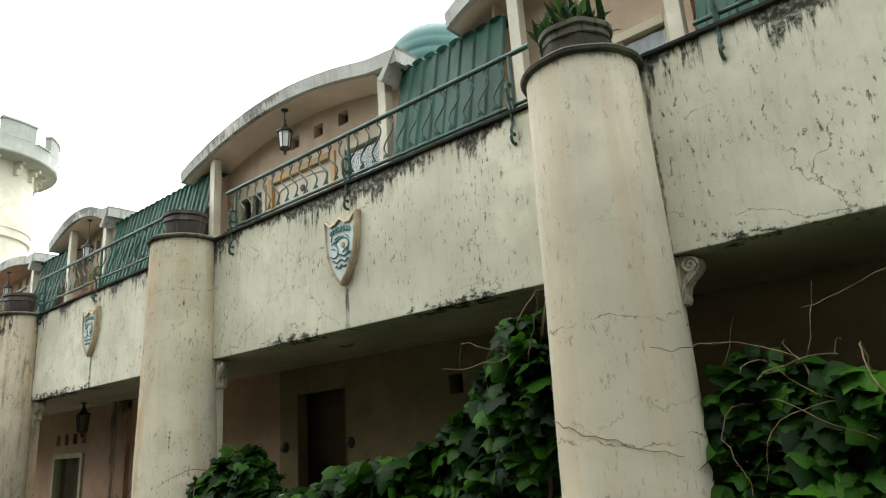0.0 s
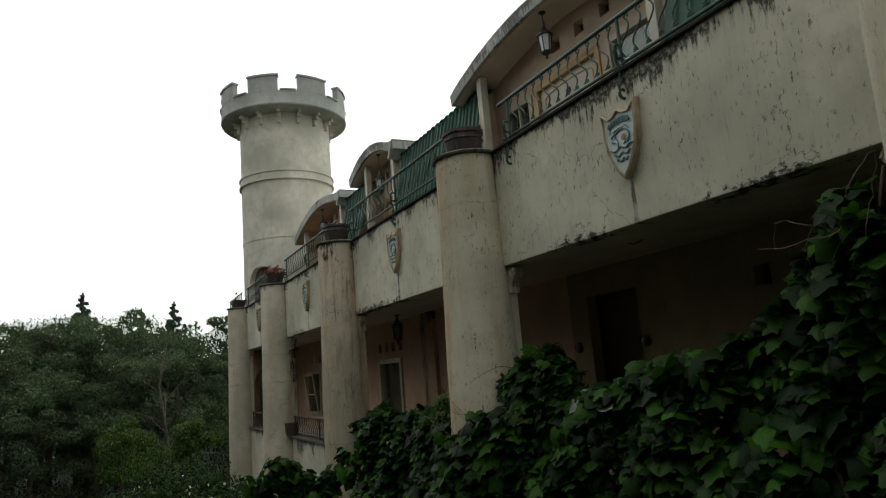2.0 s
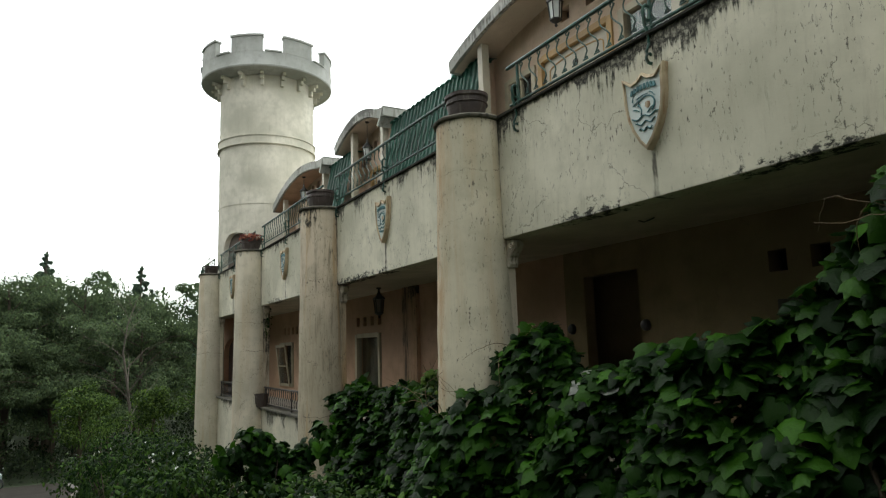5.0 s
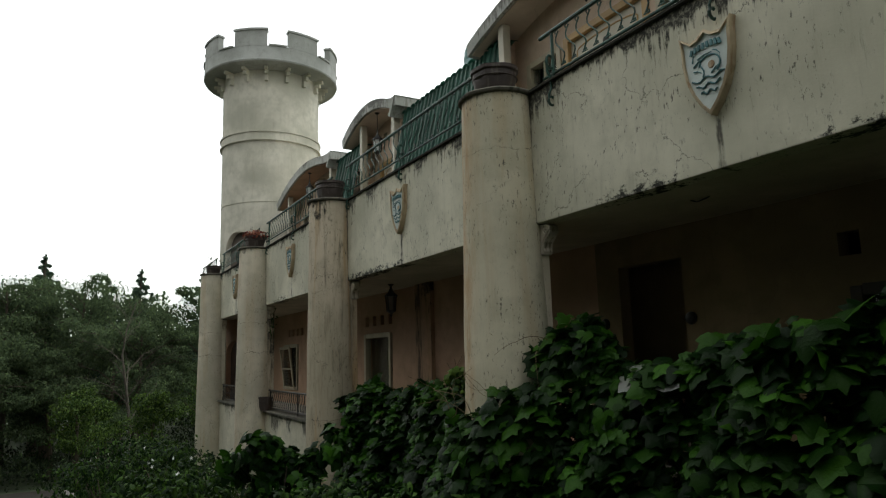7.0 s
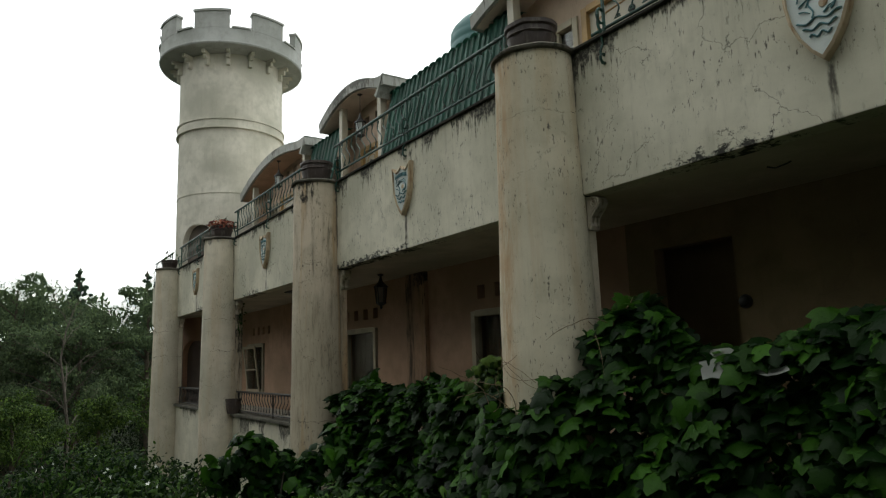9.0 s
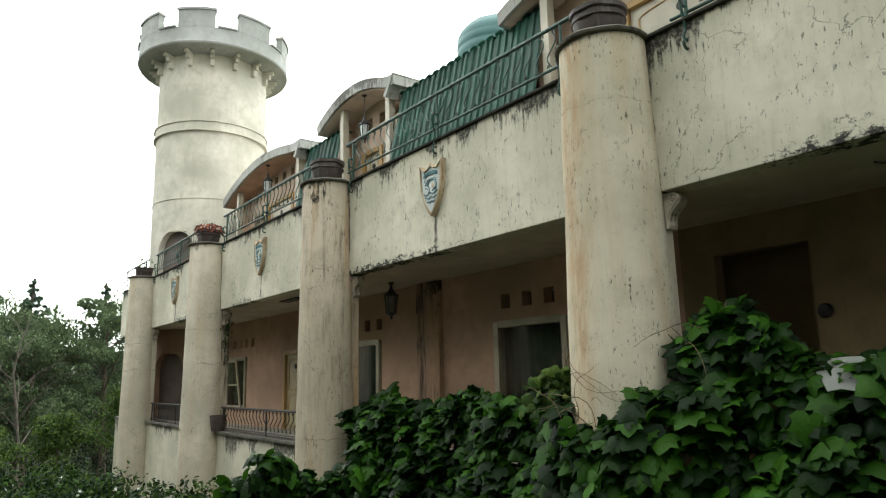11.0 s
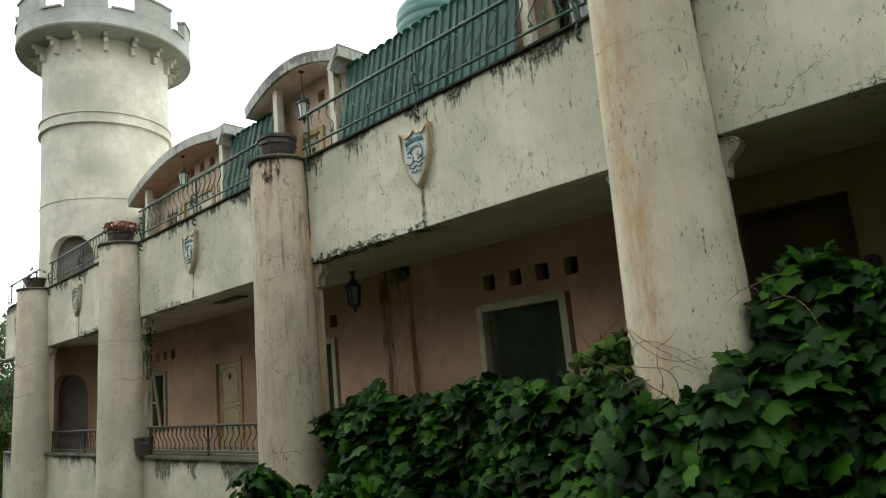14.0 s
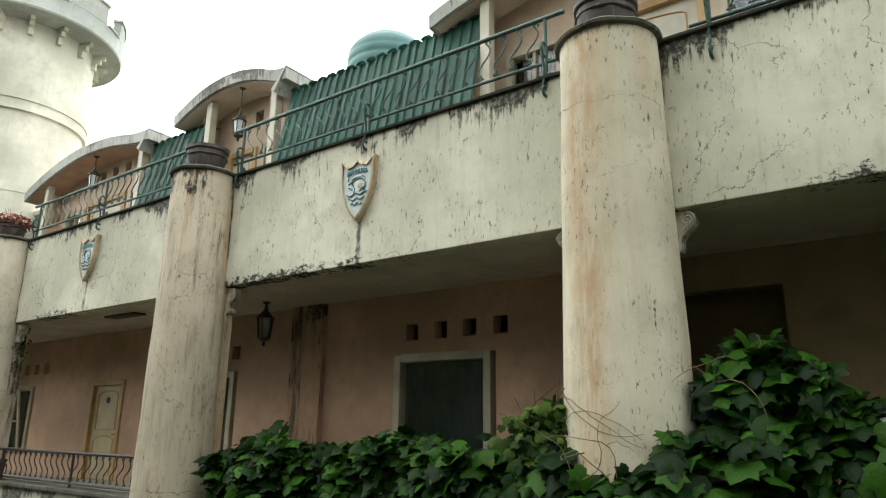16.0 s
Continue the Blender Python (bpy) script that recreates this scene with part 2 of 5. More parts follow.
def leaf_material(name, dark, light, rough=0.5, spread=1.0, gloss=0.12):
    """Leaves: colour varies from leaf to leaf, a little light passes through."""
    m, n, l, bsdf = tree_of(name)
    info, geo = n.new("ShaderNodeObjectInfo"), n.new("ShaderNodeNewGeometry")
    rnd = calc(n, l, "FRACT", calc(n, l, "ADD", info.outputs["Random"], 0.0), 0)
    isl = calc(n, l, "MULTIPLY", geo.outputs["Random Per Island"], spread)
    mixr = n.new("ShaderNodeMath")
    mixr.operation = "FRACT"
    s = n.new("ShaderNodeMath")
    s.operation = "ADD"
    l.new(rnd, s.inputs[0])
    l.new(isl, s.inputs[1])
    l.new(s.outputs[0], mixr.inputs[0])
    fine = noise_of(n, l, position(n, l), 40, 3)
    col = blend(n, l, ramp_of(n, l, mixr.outputs[0], 0.25, 1.0), dark, light)
    col = blend(n, l, ramp_of(n, l, mixr.outputs[0], 0.90, 0.99, 0, 0.7), col, tuple(min(0.3, 1.5 * c) for c in light))
    col = blend(n, l, ramp_of(n, l, fine, 0.45, 0.8, 0, 0.35), col, dark)
    l.new(col, bsdf.inputs["Base Color"])
    bsdf.inputs["Roughness"].default_value = rough
    bsdf.inputs["Specular IOR Level"].default_value = gloss
    bump_to(n, l, bsdf, fine, 0.35, 0.02)
    tr = n.new("ShaderNodeBsdfTranslucent")
    l.new(col, tr.inputs["Color"])
    mx = n.new("ShaderNodeMixShader")
    mx.inputs[0].default_value = 0.28
    l.new(bsdf.outputs[0], mx.inputs[1])
    l.new(tr.outputs[0], mx.inputs[2])
    l.new(mx.outputs[0], n["Material Output"].inputs["Surface"])
    return m


CREAM = (0.64, 0.605, 0.485)
M_BEAM = stucco("beam_render", CREAM, top=4.52, bottom=2.78, mold=0.97, cracks=0.75, pits=1.0, peel=0.1, reach=0.62, gain=0.30, patches=((-7.3, 0.9),), drips_joints=((-15.7, 4.6, 0.035), (-9.12, 4.6, 0.035), (-2.5, 4.6, 0.025), (-22.5, 4.6, 0.04), (-6.3, 3.28, 0.05), (-13.05, 3.33, 0.05), (-19.8, 3.33, 0.06), (-26.55, 3.33, 0.06)))
M_COLUMN = stucco("column_render", (0.62, 0.56, 0.445), top=4.5, mold=0.6, rust=0.25, cracks=0.4, pits=0.55, seed=3.1, peel=0.04, reach=0.3, rings=(2.26, 1.4))
M_COLUMN_RUSTY = stucco("rust_streaked_column_render", (0.58, 0.53, 0.40), top=4.6, mold=0.7, rust=0.3, cracks=0.25, pits=1.0, seed=9.4, peel=0.05, reach=0.3, rings=(3.75,), stripe=(-9.68, 0.2, (0.43, 0.28, 0.15), 0.9))
M_COLUMN_STAINED = stucco("stained_column_render", (0.60, 0.51, 0.39), top=4.72, mold=0.97, rust=0.8, cracks=0.6, pits=1.0, seed=7.7, peel=0.45, reach=2.2, gain=0.36, rings=(-0.08,))
M_PIER = stucco("peeling_pier_render", (0.48, 0.41, 0.32), top=2.9, mold=0.97, rust=0.5, cracks=0.6, pits=1.0, seed=31.0, peel=1.0, reach=3.0, gain=0.42)
M_PLINTH = stucco("plinth_render", (0.58, 0.54, 0.43), top=-0.35, mold=0.85, cracks=0.7, pits=0.6, seed=11.0)
M_PINK = stucco("pink_wall_render", (0.46, 0.295, 0.20), mold=0.3, cracks=0.2, pits=0.15, seed=5.0, rough_bump=0.15)
# ochre paint, its tone darkened further to carry the near bays' shade
M_DIM_OCHREWALL = stucco("shade_darkened_ochre_render", (0.225, 0.165, 0.085), mold=0.3, cracks=0.2, pits=0.15, seed=8.0, rough_bump=0.15)
M_UPPER = stucco("pale_upper_render", (0.58, 0.44, 0.335), mold=0.3, cracks=0.2, pits=0.2, seed=4.0)
M_CREAMDOOR = plain("yellowed_cream_paint", (0.46, 0.38, 0.22), 0.5, var=0.2, scale=12, bump=0.1)
M_PINK_DAMP = stucco("damp_pink_render", (0.42, 0.265, 0.17), top=2.9, mold=0.95, rust=0.3, cracks=0.4, pits=0.4, seed=6.0, peel=1.0, reach=2.4, gain=0.5, stripe=(-16.05, 0.11, (0.018, 0.016, 0.011), 1.0))
M_CEILING = stucco("ceiling_plaster", (0.60, 0.53, 0.43), mold=0.3, cracks=0.3, pits=0.1, seed=2.0, rough_bump=0.1)
M_TOWER = stucco("tower_render", (0.625, 0.59, 0.50), mold=0.4, cracks=0.1, pits=0.1, seed=13.0, rough_bump=0.06, peel=0.05)
M_CROWN = stucco("tower_crown_render", (0.37, 0.375, 0.355), top=15.4, mold=0.45, cracks=0.2, pits=0.5, seed=17.0)
M_CONCRETE = stucco("bare_canopy_concrete", (0.48, 0.48, 0.45), top=7.9, mold=0.7, cracks=0.2, pits=0.8, seed=19.0, peel=0.45)
M_SOFFIT = stucco("canopy_soffit_paint", (0.70, 0.58, 0.48), mold=0.3, cracks=0.2, pits=0.2, seed=23.0, rough_bump=0.1)
M_COPING = plain("mouldy_coping_cement", (0.045, 0.043, 0.034), 0.95, var=0.6, scale=7, bump=0.5)
M_CAP = plain("grey_cap_cement", (0.12, 0.11, 0.085), 0.95, var=0.6, scale=7, bump=0.5, dirt=(0.035, 0.035, 0.025))
M_FLOOR = plain("floor_cement", (0.34, 0.31, 0.26), 0.7)
# dark brown that holds the rooms' shade in its colour; tower arches use it too
M_SHADE_BROWN = plain("shade_brown_fill", (0.16, 0.13, 0.11), 0.9)
M_GREENPAINT = plain("dark_green_iron_paint", (0.014, 0.078, 0.055), 0.5, var=0.5, scale=30, bump=0.2, dirt=(0.03, 0.025, 0.015))
M_GREENSHEET = plain("green_sheet_metal", (0.032, 0.145, 0.10), 0.5, var=0.45, scale=4, bump=0.05, dirt=(0.02, 0.07, 0.05))
M_TANK = plain("turquoise_fibreglass", (0.06, 0.17, 0.165), 0.55, var=0.3, scale=3, bump=0.05)
M_IRON = plain("black_iron", (0.02, 0.018, 0.016), 0.5, var=0.3, scale=30)
M_WHITE = plain("cream_gloss_paint", (0.50, 0.46, 0.36), 0.5, var=0.2, scale=12, bump=0.1)
M_WINDOWFRAME = plain("dull_cream_window_paint", (0.43, 0.38, 0.27), 0.5, var=0.25, scale=12, bump=0.1)
M_DARKFRAME = plain("dark_brown_window_paint", (0.05, 0.04, 0.03), 0.6, var=0.3, scale=12, bump=0.1)
M_PLASTER = plain("cream_plaster_relief", (0.56, 0.50, 0.40), 0.85, var=0.35, scale=14, bump=0.3, dirt=(0.16, 0.13, 0.09))
M_OCHRE = plain("ochre_varnished_wood", (0.46, 0.29, 0.11), 0.5, var=0.35, scale=10, bump=0.15)
M_CURTAIN = plain("grey_green_curtain", (0.10, 0.12, 0.10), 0.9, var=0.4, scale=10)
# pale blue sheet behind upper panes, painted as the sky they reflect
M_SKY_REFLECTION = plain("pale_blue_sky_reflection", (0.42, 0.50, 0.55), 0.9, var=0.2, scale=10)
M_POT = plain("brown_glazed_pot", (0.065, 0.045, 0.038), 0.6, var=0.5, scale=10, bump=0.4, dirt=(0.10, 0.09, 0.07))
M_GREYPOT = plain("grey_cement_pot", (0.13, 0.12, 0.09), 0.95, var=0.6, scale=10, bump=0.6, dirt=(0.03, 0.03, 0.02))
M_SHIELD = plain("pale_blue_shield_paint", (0.60, 0.66, 0.64), 0.6, var=0.2, scale=14, bump=0.2)
M_SHIELDRIM = plain("ochre_shield_rim", (0.55, 0.44, 0.29), 0.7, var=0.4, scale=12, bump=0.3, dirt=(0.26, 0.15, 0.07))
M_EMBLEM = plain("blue_emblem_paint", (0.09, 0.22, 0.24), 0.7, var=0.4, scale=20)
M_LANTERNGLASS = plain("frosted_lantern_glass", (0.62, 0.66, 0.64), 0.25, var=0.1, scale=20, bump=0)
# dark amber glass tone with the veranda's dimness painted in
M_DIMGLASS = plain("dimmed_lantern_glass", (0.16, 0.13, 0.10), 0.25, var=0.3, scale=20, bump=0)
M_ASPHALT = plain("worn_asphalt", (0.042, 0.037, 0.031), 0.9, var=0.4, scale=6, bump=0.4)
M_ASPHALT.node_tree.nodes["Principled BSDF"].inputs["Specular IOR Level"].default_value = 0.1
M_KERB = plain("kerb_concrete", (0.16, 0.155, 0.13), 0.9, var=0.4, scale=8, bump=0.4)
M_BARK = plain("grey_brown_bark", (0.085, 0.065, 0.045), 0.95, var=0.5, scale=12, bump=0.8)
M_DEADWOOD = plain("pale_dead_wood", (0.11, 0.095, 0.075), 0.95, var=0.4, scale=12, bump=0.6)
M_TENDRIL = plain("dry_vine_stem", (0.16, 0.11, 0.06), 0.9, var=0.4, scale=30)
M_VINELEAF = leaf_material("vine_leaf", (0.004, 0.018, 0.002), (0.031, 0.094, 0.007), 0.45, gloss=0.12)
M_BUSHLEAF = leaf_material("bush_leaf", (0.007, 0.022, 0.005), (0.048, 0.10, 0.014), 0.55)
# leaf tones raised, so the distance haze sits in the colour
M_HAZED_TREELEAF = leaf_material("hazed_tree_leaf", (0.062, 0.092, 0.046), (0.10, 0.142, 0.060), 0.8)
# darker than the crowns: shade at the wood's foot is in this colour
M_SHADED_UNDERLEAF = leaf_material("shaded_undergrowth_leaf", (0.010, 0.018, 0.008), (0.04, 0.06, 0.022), 0.8)
# conifer tones lightened for haze as well
M_HAZED_CONIFER = leaf_material("hazed_conifer_foliage", (0.036, 0.06, 0.042), (0.085, 0.13, 0.075), 0.8)
M_YOUNGLEAF = leaf_material("young_yellow_green_leaf", (0.02, 0.045, 0.008), (0.085, 0.14, 0.022), 0.6)
M_PETAL = plain("white_petal", (0.75, 0.75, 0.72), 0.6, var=0.1, bump=0)
M_REDFLOWER = leaf_material("red_brown_leaf", (0.12, 0.03, 0.025), (0.36, 0.13, 0.07), 0.6)
M_GRASS = plain("ground_grass", (0.035, 0.060, 0.018), 0.95, var=0.5, scale=5, bump=0.8, dirt=(0.05, 0.045, 0.025))
M_GRASSBLADE = leaf_material("grass_blade", (0.012, 0.03, 0.007), (0.05, 0.1, 0.022), 0.7)


def glass_material(name):
    m, n, l, bsdf = tree_of(name)
    bsdf.inputs["Base Color"].default_value = (0.9, 0.95, 0.93, 1)
    bsdf.inputs["Roughness"].default_value = 0.05
    bsdf.inputs["Transmission Weight"].default_value = 1.0
    bsdf.inputs["IOR"].default_value = 1.45
    return m


M_GLASS = glass_material("window_glass")


# ---- building helpers ----
def mesh_of(bm, name, material, smooth=False):
    bmesh.ops.recalc_face_normals(bm, faces=bm.faces)
    me = bpy.data.meshes.new(name)
    bm.to_mesh(me)
    bm.free()
    me.materials.append(material)
    if smooth:
        for p in me.polygons:
            p.use_smooth = True
        me.set_sharp_from_angle(angle=radians(38))
    return me


def part(name, bm, material, parent, label="", smooth=False, kind=""):
    ob = new(name, mesh_of(bm, name, material, smooth) if isinstance(bm, bmesh.types.BMesh) else bm)
    ob.parent = parent
    return tagged(ob, label=label, kind=kind)


def structure(name, bm, material, label="", category="", smooth=False):
    return tagged(new(name, mesh_of(bm, name, material, smooth)), label, category, kind="structure")


def thing(name, place, label, category, group="", turn=0):
    ob = new(name)
    ob.empty_display_size = 0.2
    ob.matrix_basis = pose(*place, 0, 0, turn)
    return tagged(ob, label, category, group)


def box(bm, x0, x1, y0, y1, z0, z1, bevel=0.0):
    v = [bm.verts.new((x, y, z)) for z in (z0, z1) for y in (y0, y1) for x in (x0, x1)]
    fs = [bm.faces.new([v[i] for i in q]) for q in ((0, 2, 3, 1), (4, 5, 7, 6), (0, 1, 5, 4), (2, 6, 7, 3), (0, 4, 6, 2), (1, 3, 7, 5))]
    if bevel:
        edges = list({e for f in fs for e in f.edges})
        bmesh.ops.bevel(bm, geom=edges, offset=bevel, segments=2, affect="EDGES", profile=0.6)
    return bm


def boxed(*args, bevel=0.0):
    return box(bmesh.new(), *args, bevel=bevel)


def lathe(bm, profile, n=24, cx=0.0, cy=0.0, a0=0.0, wobble=0.0):
    rings = []
    for r, z in profile:
        rings.append([bm.verts.new((cx + (r + wobble * noise.noise((math.cos(a) * 2, math.sin(a) * 2, z * 1.5))) * math.cos(a),
                                    cy + (r + wobble * noise.noise((math.cos(a) * 2, math.sin(a) * 2, z * 1.5))) * math.sin(a), z))
                      for a in (a0 + 2 * math.pi * i / n for i in range(n))])
    for lo, hi in zip(rings, rings[1:]):
        for i in range(n):
            bm.faces.new((lo[i], lo[(i + 1) % n], hi[(i + 1) % n], hi[i]))
    if profile[0][0] > 0.001:
        bm.faces.new(rings[0][::-1])
    if profile[-1][0] > 0.001:
        bm.faces.new(rings[-1])
    return bm


def tube(bm, points, r, n=6, taper=1.0):
    pts = [Vector(p) for p in points]
    rings = []
    up = Vector((0.13, 0.21, 0.97))
    for i, p in enumerate(pts):
        d = (pts[min(i + 1, len(pts) - 1)] - pts[max(i - 1, 0)]).normalized()
        a = d.cross(up)
        if a.length < 0.1:
            a = d.cross(Vector((1, 0, 0)))
        a.normalize()
        b = d.cross(a)
        k = r * (1 + (taper - 1) * i / max(1, len(pts) - 1))
        rings.append([bm.verts.new(p + k * (math.cos(2 * math.pi * j / n) * a + math.sin(2 * math.pi * j / n) * b)) for j in range(n)])
    for lo, hi in zip(rings, rings[1:]):
        for j in range(n):
            bm.faces.new((lo[j], lo[(j + 1) % n], hi[(j + 1) % n], hi[j]))
    bm.faces.new(rings[0][::-1])
    bm.faces.new(rings[-1])
    return bm


def pierced_wall(bm, x0, x1, z0, z1, y0, y1, holes, cuts=()):
    """A wall along x, from y0 (front) to y1, with openings (xa, xb, za, zb) that go through it."""
    xs = sorted({x0, x1, *cuts, *(v for h in holes for v in h[:2])})
    zs = sorted({z0, z1, *(v for h in holes for v in h[2:])})
    xs, zs = [x for x in xs if x0 <= x <= x1], [z for z in zs if z0 <= z <= z1]

    def solid(i, j):
        if not (0 <= i < len(xs) - 1 and 0 <= j < len(zs) - 1):
            return False
        cx, cz = (xs[i] + xs[i + 1]) / 2, (zs[j] + zs[j + 1]) / 2
        return not any(a < cx < b and c < cz < d for a, b, c, d in holes)
    cache = {}

    def vert(i, j, y):
        k = (i, j, y)
        if k not in cache:
            cache[k] = bm.verts.new((xs[i], y, zs[j]))
        return cache[k]
    for i in range(len(xs) - 1):
        for j in range(len(zs) - 1):
            if not solid(i, j):
                continue
            for y in (y0, y1):
                bm.faces.new((vert(i, j, y), vert(i + 1, j, y), vert(i + 1, j + 1, y), vert(i, j + 1, y)))
            for di, dj, a, b in ((-1, 0, (i, j), (i, j + 1)), (1, 0, (i + 1, j), (i + 1, j + 1)), (0, -1, (i, j), (i + 1, j)), (0, 1, (i, j + 1), (i + 1, j + 1))):
                if not solid(i + di, j + dj):
                    bm.faces.new((vert(*a, y0), vert(*b, y0), vert(*b, y1), vert(*a, y1)))
    return bm


# ---- plan of the place ----
COLUMNS = (-2.96, -9.57, -16.15, -22.95, -29.7)
COLUMN_Y, COLUMN_R = 5.05, 0.475
FRONT = 5.25
BEAM_LOW, BEAM_TOP = 2.78, 4.5
FLOOR_Z, PARAPET_Z = -0.36, -0.26
WALL_Y = 7.18
EAST, WEST = 6.0, -33.6


def ground_z(x, y=0.0):
    """The lane falls evenly towards the wood, then levels out."""
    s = min(max(-x, -8.0), 58.0)
    soft = 0.02 * math.sin(x * 0.7 + y * 0.3) + 0.03 * math.sin(y * 0.45 - x * 0.2)
    rise = max(0.0, -x - 62.0) * 0.05
    return -0.122 * s + soft + rise


# ---- ground, road, kerb ----
bm = bmesh.new()
gx = [-900, -500, -300, -200, -150, -120, -100, -90, -80, -72] + [-66 + 2 * i for i in range(46)] + [30, 45, 80, 150, 300, 600, 900]
gy = [-900, -500, -250, -120, -70, -50, -40] + [-32 + 2 * i for i in range(32)] + [36, 45, 60, 90, 150, 300, 600, 900]
grid = [[bm.verts.new((x, y, ground_z(x, y) - (0.05 if -54 < x < 20 and -9 < y < 0.6 else 0.0))) for y in gy] for x in gx]
for i in range(len(gx) - 1):
    for j in range(len(gy) - 1):
        bm.faces.new((grid[i][j], grid[i + 1][j], grid[i + 1][j + 1], grid[i][j + 1]))
structure("ground", bm, M_GRASS, "rough green grass sloping down towards dark woods", "ground", smooth=True)

bm = bmesh.new()
rows = []
for i in range(40):
    x = 16 - 1.75 * i
    rows.append([bm.verts.new((x, y, ground_z(x, y) + 0.012)) for y in (-8.6 - 0.3 * math.sin(x * 0.2), -6, -3, -1, 0.35 + 0.25 * math.sin(x * 0.3))])
for a, b in zip(rows, rows[1:]):
    for j in range(4):
        bm.faces.new((a[j], b[j], b[j + 1], a[j + 1]))
structure("road", bm, M_ASPHALT, "worn dark grey asphalt lane", "road", smooth=True)

kerb = thing("kerb", (0, 0, 0), "low grey concrete kerb beside the asphalt lane", "kerb")
kerb["kind"] = "structure"
for i in range(30):
    x = 4 - 1.6 * i
    y = 0.42 + 0.25 * math.sin(x * 0.3)
    z = ground_z(x, y)
    part("kerb_stone", boxed(x - 0.78, x + 0.78, y, y + 0.14, z - 0.2, z + 0.05, bevel=0.012), M_KERB, kerb)


# ---- veranda storey ----
def openings_low():
    """(left, right, sill, head) of the windows and doors of the veranda's back wall."""
    return [(-6.35, -4.6, 0.0, 1.75), (-13.95, -12.2, 0.0, 1.84), (-19.45, -17.7, 0.0, 1.76), (-22.75, -21.45, FLOOR_Z, 1.72), (-27.25, -25.5, 0.1, 1.68), (-9.72, -8.55, FLOOR_Z, 2.36)]


VENTS = [(-13.67, 2.19), (-13.14, 2.19), (-12.63, 2.19), (-12.12, 2.19), (-6.35, 2.2), (-5.83, 2.2), (-5.3, 2.2), (-4.78, 2.2),
         (-19.3, 2.1), (-18.8, 2.1), (-18.3, 2.1), (-17.8, 2.1), (-26.6, 2.1), (-26.1, 2.1), (-25.6, 2.1), (-25.1, 2.1)]
vent_holes = [(x - 0.115, x + 0.115, z - 0.125, z + 0.125) for x, z in VENTS]
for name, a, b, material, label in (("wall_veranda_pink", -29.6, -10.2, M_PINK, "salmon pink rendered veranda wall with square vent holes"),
                                    ("wall_veranda_ochre", -10.197, EAST, M_DIM_OCHREWALL, "ochre brown rendered veranda wall, darkened for shade, with square vent holes")):
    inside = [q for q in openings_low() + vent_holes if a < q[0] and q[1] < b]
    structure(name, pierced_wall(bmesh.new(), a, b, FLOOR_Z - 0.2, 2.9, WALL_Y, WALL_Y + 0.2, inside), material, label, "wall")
structure("floor_veranda", boxed(WEST, EAST, 5.5, 11.5, FLOOR_Z - 0.18, FLOOR_Z), M_FLOOR, "grey cement veranda floor", "floor")
structure("ceiling_veranda", boxed(WEST, EAST, 5.5, 11.5, 2.79, 2.99), M_CEILING, "plain cream plaster veranda ceiling", "ceiling")
# inner walls and partitions: the rooms' darkness comes from their tone
structure("wall_room_back", boxed(WEST, EAST, 11.3, 11.5, -6.0, 6.9), M_SHADE_BROWN, "plain unlit inner wall of the house", "wall")
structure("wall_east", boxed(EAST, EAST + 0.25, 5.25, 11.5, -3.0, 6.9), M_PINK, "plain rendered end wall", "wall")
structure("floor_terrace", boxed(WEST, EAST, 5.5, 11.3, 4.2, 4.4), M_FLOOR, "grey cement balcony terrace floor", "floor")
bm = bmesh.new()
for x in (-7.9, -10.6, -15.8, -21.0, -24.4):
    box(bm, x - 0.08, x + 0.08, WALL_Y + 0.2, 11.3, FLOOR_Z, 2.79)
structure("wall_room_partitions", bm, M_SHADE_BROWN, "plain unlit room partitions", "wall")
# added wall close behind the opening, so the recess looks less black
structure("wall_passage_added", boxed(-10.5, -7.98, 7.95, 8.05, FLOOR_Z, 2.79), M_DIM_OCHREWALL, "ochre wall added close behind the passage to lighten its dark", "wall")
structure("wall_pilaster", boxed(-16.23, -15.47, WALL_Y - 0.1, WALL_Y, FLOOR_Z, 2.79, bevel=0.01), M_PINK_DAMP, "salmon pink wall pilaster with dark damp stains", "pilaster")

BAYS = [(COLUMNS[0] + 0.4, EAST)] + [(b + 0.4, a - 0.4) for a, b in zip(COLUMNS, COLUMNS[1:])] + [(WEST, COLUMNS[4] - 0.4)]
